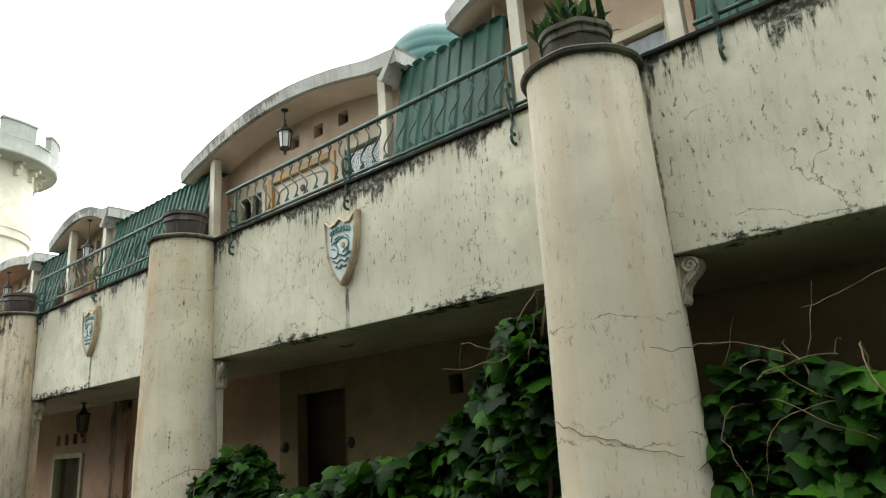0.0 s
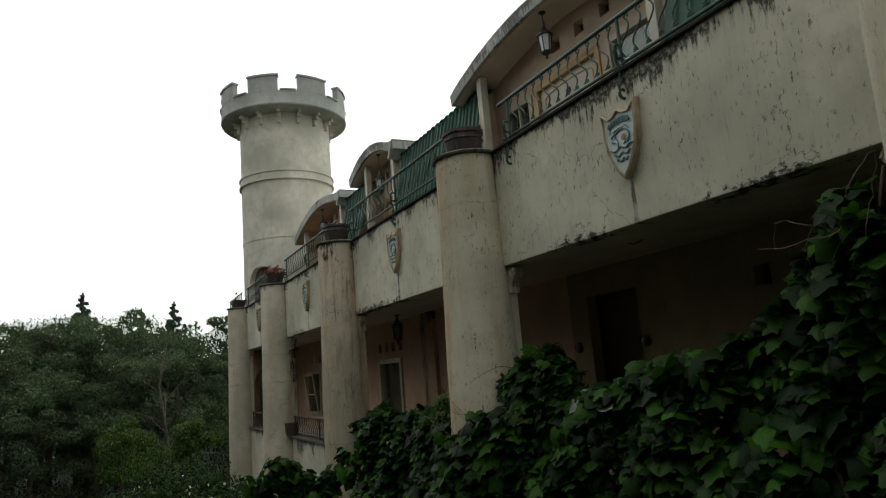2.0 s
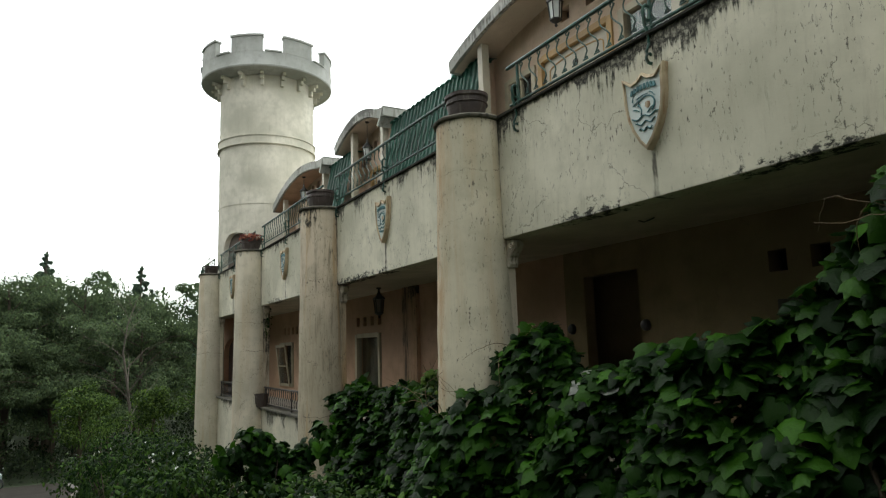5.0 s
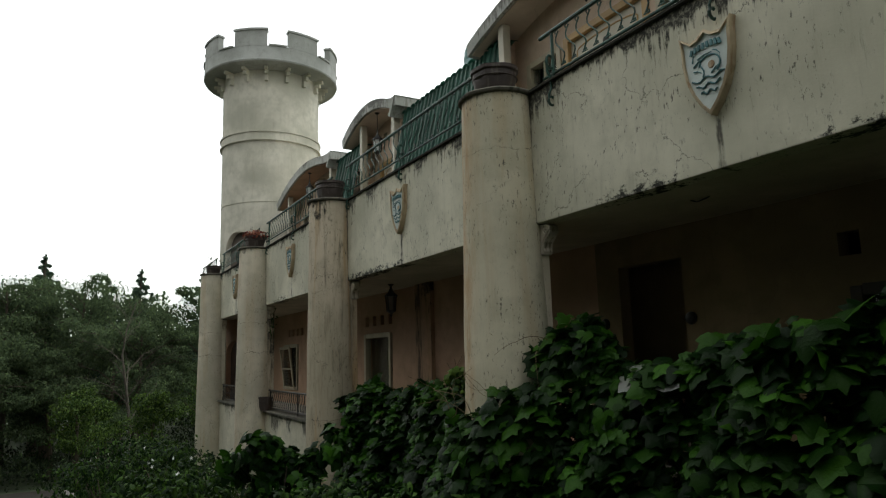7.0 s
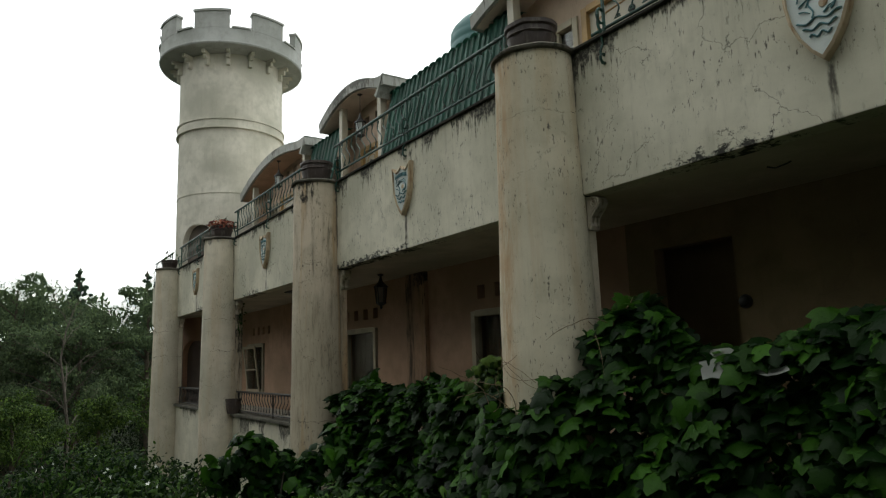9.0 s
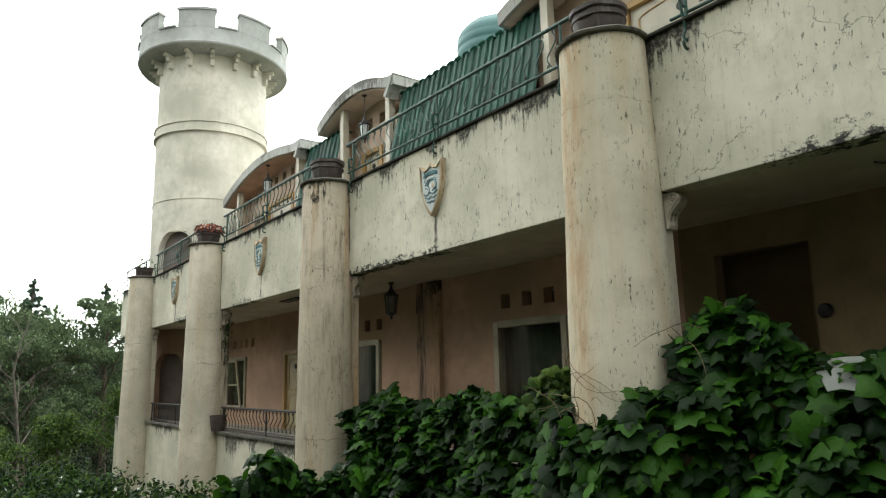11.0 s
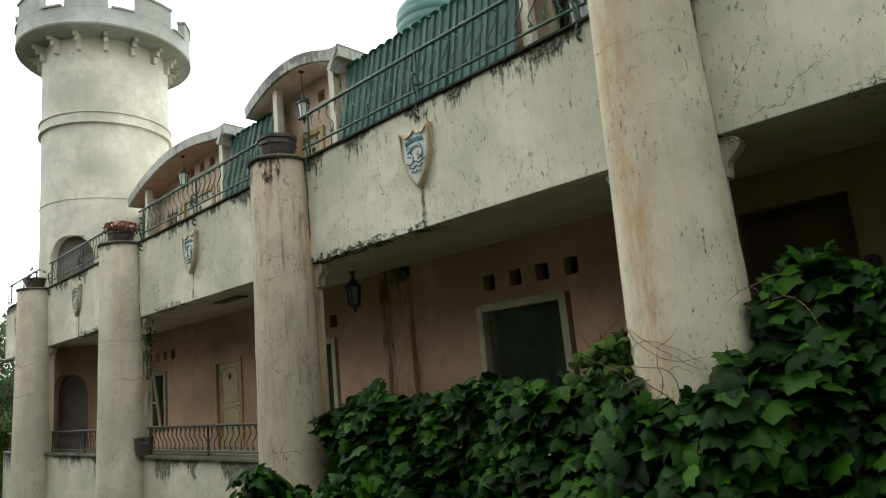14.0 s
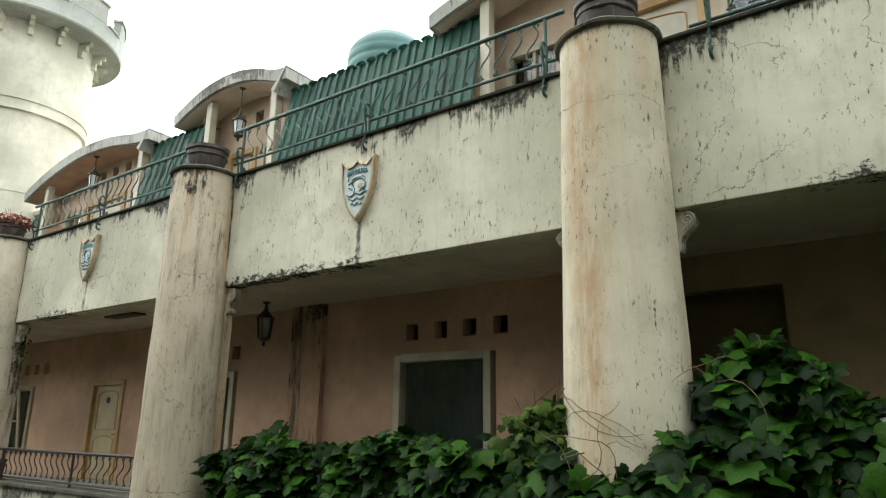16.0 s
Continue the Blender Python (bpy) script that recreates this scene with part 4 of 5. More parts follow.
def water_tank(x, y, z):
    t = thing("water_tank", (x, y, z), "round turquoise plastic water tank on the roof", "water tank", "roof tanks")
    prof = [(0.95, 0.0), (0.97, 0.05)]
    for i in range(6):
        prof += [(1.0, 0.15 + 0.235 * i), (1.0, 0.28 + 0.235 * i), (0.985, 0.31 + 0.235 * i), (0.985, 0.36 + 0.235 * i)]
    prof += [(0.98, 1.62), (0.92, 1.74), (0.72, 1.96), (0.3, 2.14)]
    part("shell", lathe(bmesh.new(), prof, 36), M_TANK, t, smooth=True)
    part("stand", lathe(bmesh.new(), [(1.06, 7.053 - z), (1.06, -0.08), (1.02, -0.003)], 24), M_CONCRETE, t, "round concrete stand")
    part("lid", lathe(bmesh.new(), [(0.28, 2.141), (0.30, 2.15), (0.28, 2.19), (0.1, 2.21)], 24), M_TANK, t, smooth=True)


water_tank(-17.1, 10.35, 7.92)
water_tank(-8.5, 9.9, 7.62)

# veranda windows and doors
for x0, x1, z0, z1 in [(-6.35, -4.6, 0.0, 1.75), (-13.95, -12.2, 0.0, 1.84), (-19.45, -17.7, 0.0, 1.76), (-27.25, -25.5, 0.1, 1.68)]:
    upper_window("window", x0, x1 - 0.1, z0, z1, WALL_Y, M_CURTAIN, 0, M_DARKFRAME if x0 > -8 else None)
sash = thing("window_sash", (-26.35, WALL_Y - 0.06, 0.16), "loose cream window sash leaning out of the veranda window", "window sash", turn=0)
sash.matrix_basis = pose(-26.35, WALL_Y - 0.075, 0.12, 7, 0, 0)
for args in ((-0.62, -0.53, -0.022, 0.022, 0, 1.5), (0.53, 0.62, -0.022, 0.022, 0, 1.5), (-0.527, 0.527, -0.02, 0.02, 1.41, 1.5), (-0.527, 0.527, -0.02, 0.02, 0, 0.09), (-0.527, 0.527, -0.018, 0.018, 0.70, 0.75)):
    part("rail", boxed(*args, bevel=0.008), M_WINDOWFRAME, sash)
for za, zb in ((0.092, 0.698), (0.752, 1.408)):
    part("pane", boxed(-0.527, 0.527, -0.003, 0.003, za, zb), M_GLASS, sash).visible_shadow = False
wood_door(-22.75, -21.45, FLOOR_Z, 1.72, WALL_Y, M_CREAMDOOR, "cream panelled door in an ochre wooden frame")


# ---- railings ----
def s_baluster(h, w=0.085, r=0.0105, material=None):
    pts = []
    for i in range(7):
        t = math.pi * 2 * (1 - i / 6.0)
        pts.append((w * 0.8 + 0.028 * math.cos(t * 0.8), 0, 0.05 + 0.028 * math.sin(t * 0.8)))
    for i in range(11):
        s = i / 10
        pts.append((w * math.sin((0.5 - s) * math.pi * 1.9) * (0.9 if s > 0.5 else 1.0) , 0, 0.05 + (h - 0.1) * s))
    for i in range(6):
        t = math.pi * 1.6 * i / 5
        pts.append((-w * 0.62 + 0.026 * math.cos(t), 0, h - 0.05 + 0.026 * math.sin(t)))
    return mesh_of(tube(bmesh.new(), pts[3:-1], r, 5), "baluster", material, True)


def scroll_bracket():
    pts = []
    for i in range(11):
        t = 2 * math.pi * i / 9
        pts.append((0.0, -0.03 - 0.06 * math.cos(t) - 0.02, 0.20 + 0.09 * math.sin(t)))
    pts += [(0.0, -0.10, 0.08), (0.0, -0.06, -0.02), (0.0, -0.05, -0.14), (0.0, -0.09, -0.24)]
    for i in range(10):
        t = math.pi * 0.9 - 2 * math.pi * i / 9
        pts.append((0.0, -0.05 + 0.05 * math.cos(t), -0.31 + 0.055 * math.sin(t)))
    return mesh_of(tube(bmesh.new(), pts, 0.017, 6), "scroll_bracket", M_GREENPAINT, True)


SCROLL = scroll_bracket()


def railing(x0, x1, y, z0, z1, count, brackets, label, over=0.0, paint=M_GREENPAINT):
    root = thing("balcony_railing", (x0, y, z0), label, "railing", "iron railings")
    length, h = x1 - x0, z1 - z0
    part("top_rail", tube(bmesh.new(), [(-over, 0, h), (length * 0.5, 0, h + 0.004), (length + over, 0, h)], 0.027, 8), paint, root, smooth=True)
    part("bottom_rail", tube(bmesh.new(), [(-over * 0.6, 0, 0.0), (length + over * 0.6, 0, 0.0)], 0.019, 8), paint, root, smooth=True)
    for x in (0.12, length / 2, length - 0.12):
        part("post", tube(bmesh.new(), [(x, 0, -(z0 - BEAM_TOP - 0.04) if brackets else -(z0 - PARAPET_Z)), (x, 0, h - 0.01)], 0.021, 8), paint, root, smooth=True)
        if brackets:
            part("scroll_bracket", SCROLL, paint, root, "curled iron bracket").matrix_basis = pose(x, 0, -0.06)
    data = s_baluster(h, material=paint)
    for i in range(count):
        x = 0.12 + (length - 0.24) * (i + 0.75) / (count + 0.5)
        b = part("baluster", data, paint, root)
        b.matrix_basis = pose(x, 0, 0, 0, 0, 0 if x < length / 2 else 180)
    return root


UP = "dark green wrought iron balcony railing with curled balusters"
for a, b, z1, n in ((-1.95, 5.4, 5.2, 30), (-8.75, -3.7, 5.17, 24), (-15.72, -10.25, 5.29, 24), (-22.4, -16.85, 5.28, 24), (-29.1, -23.6, 5.28, 24), (-33.5, -30.35, 5.28, 12)):
    railing(a, b, FRONT + 0.03, z1 - 0.56, z1, n, True, UP, 0.12)
LOW = "low black iron veranda railing with curled balusters"
for a, b, n in ((-15.5, -10.1, 26), (-22.35, -16.75, 26), (-29.1, -23.55, 26), (-33.5, -30.3, 14)):
    railing(a, b, FRONT + 0.1, -0.19, 0.3, n, False, LOW, paint=M_IRON)


# ---- shields ----
def shield(x):
    s = thing("shield", (x, FRONT, 3.27), "painted plaster shield, pale blue with ochre rim and blue emblem", "shield", "shields on the beams")

    def outline(k, drop):
        half = [(0.0, 0.0), (0.10, 0.10), (0.20, 0.25), (0.27, 0.42), (0.30, 0.60), (0.305, 0.78), (0.325, 0.90), (0.20, 0.80), (0.09, 0.82), (0.0, 0.88)]
        pts = half + [(-a, b) for a, b in half[-2:0:-1]]
        return [(a * k, 0.45 + (b - 0.45) * k - drop) for a, b in pts]
    bm = bmesh.new()
    outer, inner = outline(1.0, 0), outline(0.91, 0.0)
    n = len(outer)
    lay = [[bm.verts.new((a, y, b)) for a, b in o] for o, y in ((outer, 0.0), (outer, -0.085), (inner, -0.095), (inner, -0.06))]
    for p, q in zip(lay, lay[1:]):
        for i in range(n):
            bm.faces.new((p[i], p[(i + 1) % n], q[(i + 1) % n], q[i]))
    part("rim", bm, M_SHIELDRIM, s)
    bm = bmesh.new()
    face = [bm.verts.new((a, -0.064, b)) for a, b in inner]
    mid = bm.verts.new((0, -0.075, 0.45))
    for i in range(n):
        bm.faces.new((face[i], face[(i + 1) % n], mid))
    part("field", bm, M_SHIELD, s)
    for i in range(8):
        t = -0.62 + 1.24 * i / 7
        bm = boxed(-0.016, 0.016, -0.088, -0.074, -0.032, 0.032, bevel=0.004)
        bmesh.ops.rotate(bm, verts=bm.verts, cent=(0, 0, 0), matrix=Matrix.Rotation(-t * 0.5, 3, "Y"))
        bmesh.ops.translate(bm, verts=bm.verts, vec=(0.30 * math.sin(t), 0, 0.685 + 0.05 * math.cos(t * 1.6) - 0.02))
        part("lettering_bar", bm, M_EMBLEM, s)
    for k, z in enumerate((0.24, 0.31, 0.38)):
        w = 0.10 + 0.05 * k
        pts = [(-w + 2 * w * i / 12, -0.078, z + 0.018 * math.sin(i * 1.1 + k)) for i in range(13)]
        part("wave", tube(bmesh.new(), pts, 0.009, 5), M_EMBLEM, s)
    pts = [(0.03 + 0.13 * math.cos(t), -0.078, 0.50 + 0.10 * math.sin(t)) for t in (-0.9 + 3.9 * i / 14 for i in range(15))]
    part("crest", tube(bmesh.new(), pts, 0.011, 5, 0.5), M_EMBLEM, s)
    pts = [(-0.06 + 0.02 * math.sin(i), -0.078, 0.40 + 0.03 * i) for i in range(7)]
    part("mast", tube(bmesh.new(), pts, 0.008, 5), M_EMBLEM, s)
    for x, z, w, lean in ((-0.10, 0.56, 0.07, 0.3), (-0.12, 0.47, 0.05, -0.4), (0.10, 0.44, 0.06, 0.5), (-0.02, 0.61, 0.09, 0.1), (0.13, 0.60, 0.05, -0.7), (-0.16, 0.62, 0.04, 1.2)):
        part("stroke", tube(bmesh.new(), [(x - w * math.cos(lean), -0.078, z - w * math.sin(lean)), (x, -0.08, z + 0.012), (x + w * math.cos(lean), -0.078, z + w * math.sin(lean))], 0.008, 5, 0.6), M_EMBLEM, s)
    part("sun_disc", lathe(bmesh.new(), [(0.042, 0), (0.036, 0.01), (0.001, 0.013)], 14), M_SHIELDRIM, s).matrix_basis = pose(0.05, -0.07, 0.5, 90, 0, 0)
    return s


first = shield(-6.3)
first.scale = (0.90, 1.0, 0.95)
for x in (-13.05, -19.8, -26.55, -32.2):
    copy_thing(first, pose(x, FRONT, 3.27 if x > -8 else 3.32))


# ---- scroll corbels below the beam ----
def corbel(x, side):
    c = thing("scroll_corbel", (x, FRONT + 0.145, 2.387), "cream plaster scroll corbel under the balcony beam", "corbel", "corbels of the columns")
    bm = bmesh.new()
    prof = [(0.0, 0.0), (0.05, 0.0), (0.075, 0.05), (0.06, 0.10), (0.075, 0.17), (0.13, 0.23), (0.21, 0.28), (0.255, 0.345), (0.24, 0.42), (0.17, 0.455), (0.0, 0.47)]
    a = [bm.verts.new((side * p, -0.09, z)) for p, z in prof]
    b = [bm.verts.new((side * p, 0.09, z)) for p, z in prof]
    for i in range(len(prof)):
        j = (i + 1) % len(prof)
        bm.faces.new((a[i], a[j], b[j], b[i]))
    bm.faces.new(a)
    bm.faces.new(b[::-1])
    bmesh.ops.bevel(bm, geom=bm.edges[:], offset=0.008, segments=1, affect="EDGES")
    part("body", bm, M_PLASTER, c)
    pts = []
    for i in range(22):
        t = 0.55 * i
        r = 0.085 * (1 - i / 24)
        pts.append((side * (0.16 + r * math.cos(t)), -0.105, 0.36 + r * math.sin(t)))
    part("volute", tube(bmesh.new(), pts, 0.016, 5), M_PLASTER, c)
    c.scale = (0.8, 0.8, 0.82)
    part("fillet", tube(bmesh.new(), [(side * 0.03, -0.105, 0.02), (side * 0.05, -0.105, 0.14), (side * 0.10, -0.105, 0.24), (side * 0.16, -0.105, 0.29)], 0.014, 5), M_PLASTER, c)


for x in COLUMNS:
    corbel(x + 0.438, 1)
    corbel(x - 0.563, -1)


# ---- lanterns ----
def lantern(x, y, top, drop, glass, label):
    """Hexagonal hanging lantern; its hook meets the ceiling at top."""
    r = thing("hanging_lantern", (x, y, top), label, "lantern", "hanging lanterns")
    z = -drop
    part("rose", lathe(bmesh.new(), [(0.07, 0), (0.06, -0.02), (0.015, -0.05)], 12), M_IRON, r)
    part("chain", tube(bmesh.new(), [(0.004 * (-1) ** i, 0, -0.04 - (drop - 0.3) * i / 6) for i in range(7)], 0.009, 5), M_IRON, r)
    part("roof", lathe(bmesh.new(), [(0.155, z + 0.02), (0.15, z + 0.045), (0.08, z + 0.11), (0.05, z + 0.15), (0.03, z + 0.20), (0.02, z + 0.28)], 6), M_IRON, r)
    g = part("glass_body", lathe(bmesh.new(), [(0.085, z - 0.29), (0.115, z + 0.017)], 6), glass, r)
    for i in range(6):
        a = math.pi * i / 3
        part("bar", tube(bmesh.new(), [(0.125 * math.cos(a), 0.125 * math.sin(a), z + 0.018), (0.094 * math.cos(a), 0.094 * math.sin(a), z - 0.29)], 0.011, 5), M_IRON, r)
    part("base", lathe(bmesh.new(), [(0.012, z - 0.43), (0.03, z - 0.40), (0.02, z - 0.37), (0.11, z - 0.31), (0.11, z - 0.291)], 6), M_IRON, r)


lantern(-16.2, 6.47, 2.785, 0.30, M_DIMGLASS, "black iron hexagonal lantern hanging from the veranda ceiling")
for k, x, body in ((1, -9.95, 6.98), (2, -18.3, 6.73), (3, -24.1, 6.78)):
    a, b, left, right, peak = DORMERS[k]
    top = arch_z((x - a) / (b - a), left, right, peak) - 0.263
    lantern(x, 7.12, top, top - body - 0.14, M_LANTERNGLASS, "black iron lantern with frosted glass under the arched canopy")
for x in (-10.05, -8.45):
    w = thing("wall_lamp", (x, WALL_Y, 1.55), "small round dark wall lamp on the veranda wall", "lamp", "wall lamps")
    part("dome", lathe(bmesh.new(), [(0.085, 0.0), (0.085, 0.02), (0.065, 0.055), (0.02, 0.07)], 16), M_IRON, w, smooth=True).matrix_basis = pose(0, 0, 0, 90, 0, 0)


# ---- pots on the columns ----
def planter(x, y, z, r, h, material, label):
    p = thing("planter", (x, y, z), label, "planter", "planters on the columns")
    part("bowl", lathe(bmesh.new(), [(r * 0.72, 0.0), (r * 0.86, h * 0.3), (r * 0.95, h * 0.7), (r * 0.93, h * 0.84), (r * 1.02, h * 0.88), (r * 1.03, h), (r * 0.92, h), (r * 0.88, h * 0.85), (0.02, h * 0.84)], 32, wobble=0.02), material, p, smooth=True)
    part("rim", lathe(bmesh.new(), [(r * 0.96, h * 0.62), (r * 1.0, h * 0.65), (r * 0.96, h * 0.68)], 32), material, p)
    return p


CAP_TOP = 4.559
for k, (r, h, m, label) in enumerate(((0.31, 0.36, M_GREYPOT, "round grey cement planter with weeds, on the column"), (0.31, 0.40, M_POT, "round brown glazed planter standing on the column"),
                                      (0.315, 0.42, M_POT, "round dark brown planter standing on the stained column"), (0.31, 0.36, M_POT, "round brown planter with red-brown leaves, on the column"),
                                      (0.29, 0.32, M_POT, "round dark planter with a thin bare shrub, on the column"))):
    planter(COLUMNS[k], COLUMN_Y - 0.02, CAP_TOP - (0.07 if k == 0 else 0.0), r, h, m, label)
planter(-22.25, FRONT - 0.02, PARAPET_Z, 0.2, 0.38, M_POT, "small brown pot on the plinth sill by the column")
planter(-30.25, FRONT - 0.02, PARAPET_Z, 0.2, 0.34, M_POT, "small brown pot on the plinth sill by the column")

# fallen ceiling patch, and stray wires in the veranda
p = thing("ceiling_patch", (-19.6, 5.95, 2.788), "broken dark patch hanging from the veranda ceiling", "ceiling patch")
part("board", boxed(-0.5, 0.5, -0.13, 0.13, -0.03, 0.0, bevel=0.01), M_IRON, p)
w = thing("loose_wire", (-7.4, 6.1, 2.79), "short loose dark wire sagging below the veranda ceiling", "wire")
part("strand", tube(bmesh.new(), [(0.03 * i, 0.02 * math.sin(i), -0.035 * math.sin(math.pi * i / 8) - 0.004) for i in range(9)], 0.008, 5), M_IRON, w)


# ---- plants ----
rng = np.random.default_rng(7)


def leaf_shape(kind):
    """Half outlines (x, y) of a leaf of length 1 with its stalk at the origin."""
    if kind == "lobed":
        half = [(0.0, 0.05), (0.15, -0.10), (0.38, -0.06), (0.57, 0.14), (0.45, 0.32), (0.58, 0.60), (0.33, 0.62), (0.20, 0.82), (0.0, 1.02)]
    elif kind == "oval":
        half = [(0.0, 0.0), (0.17, 0.16), (0.25, 0.45), (0.17, 0.75), (0.0, 1.0)]
    elif kind == "far":
        half = [(0.0, 0.0), (0.24, 0.45), (0.0, 1.0)]
    else:
        half = [(0.0, 0.0), (0.10, 0.3), (0.07, 0.7), (0.0, 1.0)]
    full = half + [(-a, b) for a, b in half[-2:0:-1]]
    verts = [(0.0, 0.42, 0.04)] + [(a, b, -0.34 * abs(a) - 0.34 * max(0, b - 0.3) ** 2 - 0.2 * max(0, 0.2 - b)) for a, b in full]
    n = len(full)
    return np.array(verts), [(0, 1 + i, 1 + (i + 1) % n) for i in range(n)]


SHAPES = {k: leaf_shape(k) for k in ("lobed", "oval", "blade", "far")}


def frames_of(normals, tips):
    nrm = normals / np.linalg.norm(normals, axis=1, keepdims=True)
    t = tips - (tips * nrm).sum(1, keepdims=True) * nrm
    t /= np.maximum(np.linalg.norm(t, axis=1, keepdims=True), 1e-6)
    return np.cross(t, nrm), t, nrm


def leaves_mesh(name, material, places, normals, sizes, kind, tips=None, jitter=0.45):
    places, normals = np.asarray(places, float), np.asarray(normals, float)
    n = len(places)
    normals = normals / np.linalg.norm(normals, axis=1, keepdims=True) + rng.normal(0, jitter, (n, 3))
    if tips is None:
        tips = np.tile((0.0, 0.0, -1.0), (n, 1)) + rng.normal(0, 0.6, (n, 3))
    a, b, c = frames_of(normals, tips)
    base, tris = SHAPES[kind]
    s = np.asarray(sizes)[:, None, None]
    curl = rng.uniform(0.4, 1.8, (n, 1, 1))
    co = places[:, None, :] + s * (base[None, :, 0:1] * a[:, None] + (base[None, :, 1:2] - 0.35) * b[:, None] + curl * base[None, :, 2:3] * c[:, None])
    k = len(base)
    faces = (np.array(tris)[None] + (np.arange(n) * k)[:, None, None]).reshape(-1, 3)
    me = bpy.data.meshes.new(name)
    me.from_pydata(co.reshape(-1, 3).tolist(), [], faces.tolist())
    me.materials.append(material)
    me.polygons.foreach_set("use_smooth", np.ones(len(me.polygons), dtype=bool))
    return me


def stuff_part(name, me, parent, label=""):
    ob = new(name, me)
    ob.parent = parent
    return tagged(ob, label=label, kind="stuff")


# the vine hedge that smothers the parapet between the first three columns
HEDGE_TOP = ((-15.5, 0.25), (-15.2, 0.44), (-14.4, 0.50), (-13.2, 0.50), (-12.0, 0.54), (-10.9, 0.56), (-10.4, 0.90), (-10.1, 0.88), (-9.85, 0.55), (-9.2, 0.60), (-9.0, 1.1), (-8.7, 1.42), (-8.4, 1.35), (-7.9, 0.98), (-7.0, 1.0), (-6.2, 1.08),
             (-5.5, 1.22), (-4.8, 1.58), (-4.35, 1.95), (-3.95, 2.40), (-3.6, 2.10), (-3.45, 1.2), (-3.3, 0.7), (-2.6, 0.6), (-2.4, 1.6), (-2.0, 1.78), (-1.2, 1.68), (-0.4, 1.62), (0.5, 1.7), (2.5, 1.7))


def hedge_top(x):
    return np.interp(x, [p[0] for p in HEDGE_TOP], [p[1] for p in HEDGE_TOP])


def hedge_face(x, z):
    """The hedge's front, lumpy, leaning out towards its foot."""
    lump = 0.16 * math.sin(x * 2.1 + z * 1.3) + 0.12 * math.sin(x * 4.7 - z * 2.9) + 0.08 * math.sin(x * 9.1 + z * 5.0)
    near_column = min(abs(x - c) for c in COLUMNS[:2])
    out = 0.86 * math.exp(-(near_column / 0.75) ** 2) if z < 0.8 else 0.0
    return 5.04 - 0.13 * max(0.0, 0.9 - z) - 0.8 * lump - out


hedge = thing("vine_hedge", (0, 0, 0), "dense green vine with large lobed leaves covering the veranda parapet", "vine")
P, N, S, T = [], [], [], []
for _ in range(12000):
    x = rng.uniform(-15.45, 2.2)
    top = float(hedge_top(x)) + 0.05 * math.sin(x * 7)
    low = ground_z(x, 4.5)
    z = top - (top - low) * rng.uniform(0, 1) ** 1.15
    inner = rng.uniform(0, 1) ** 1.4 * 0.42
    col = min(abs(x - c) for c in COLUMNS)
    y = hedge_face(x, z) + inner
    if col < 0.62 and z > float(hedge_top(x)) - 0.1:
        continue
    P.append((x, y, z))
    N.append((rng.normal(0, 0.35), -0.55, 1.0))
    T.append((rng.normal(0, 0.5), -0.9, -0.5))
    S.append(0.08 + 0.21 * rng.uniform(0, 1) ** 1.3)
for _ in range(4200):
    x = rng.uniform(-15.45, 2.2)
    if min(abs(x - c) for c in COLUMNS) < 0.6:
        continue
    top = float(hedge_top(x))
    y = rng.uniform(hedge_face(x, top), 5.75)
    P.append((x, y, top + rng.normal(0, 0.07) + 0.09 * math.sin(x * 3.1 + y * 4) - 0.5 * max(0.0, 5.25 - y) ** 2 - 0.3 * max(0.0, y - 5.4)))
    N.append((rng.normal(0, 0.3), -0.4, 1.0))
    T.append((rng.normal(0, 0.6), -0.8, -0.35))
    S.append(0.09 + 0.18 * rng.uniform(0, 1) ** 1.4)
stuff_part("foliage", leaves_mesh("hedge_foliage", M_VINELEAF, P, N, S, "lobed", np.array(T), 0.38), hedge)
# the outermost leaves of the stretch beside the lane, one by one
LEAF_DATA = []
for k in range(6):
    LEAF_DATA.append(leaves_mesh("leaf", M_VINELEAF, [(0, 0, 0)], [(0, 0, 1)], [1.0], "lobed", np.array([(0.0, 1.0, 0.0)]), 0.02))
for _ in range(290):
    x = rng.uniform(-11.5, -3.9)
    top = float(hedge_top(x))
    z = top - rng.uniform(0, 1.9)
    if min(abs(x - c) for c in COLUMNS) < 0.62 and z > top - 0.15:
        z -= 0.3
    nrm = Vector((rng.normal(0, 0.35), -0.85, 0.8 + rng.normal(0, 0.3))).normalized()
    tip = Vector((rng.normal(0, 0.45), -0.6, -0.8))
    tip = (tip - tip.dot(nrm) * nrm).normalized()
    side = tip.cross(nrm)
    s = rng.uniform(0.14, 0.28)
    ob = new("leaf", LEAF_DATA[int(rng.integers(6))])
    ob.parent = hedge
    m = Matrix((side, tip, nrm)).transposed().to_4x4()
    ob.matrix_basis = Matrix.Translation((x, hedge_face(x, z) - 0.05, z)) @ m @ Matrix.Scale(s, 4)
for k in range(26):
    x = (-9.6, -8.7, -4.2, -3.6, -2.2, -1.4)[k % 6] + rng.uniform(-0.4, 0.4)
    z = float(hedge_top(x)) - 0.15
    pts = [Vector((x, hedge_face(x, z) + 0.05, z))]
    d = Vector((rng.uniform(-1, 1), rng.uniform(-0.4, 0.2), rng.uniform(0.1, 0.9))).normalized()
    for i in range(10):
        d = (d + Vector(rng.normal(0, 0.28, 3)) + Vector((0, 0, -0.07))).normalized()
        pts.append(pts[-1] + 0.085 * d)
    part("tendril", tube(bmesh.new(), pts, 0.005, 4, 0.4), M_TENDRIL, hedge, "dry brown tendril")
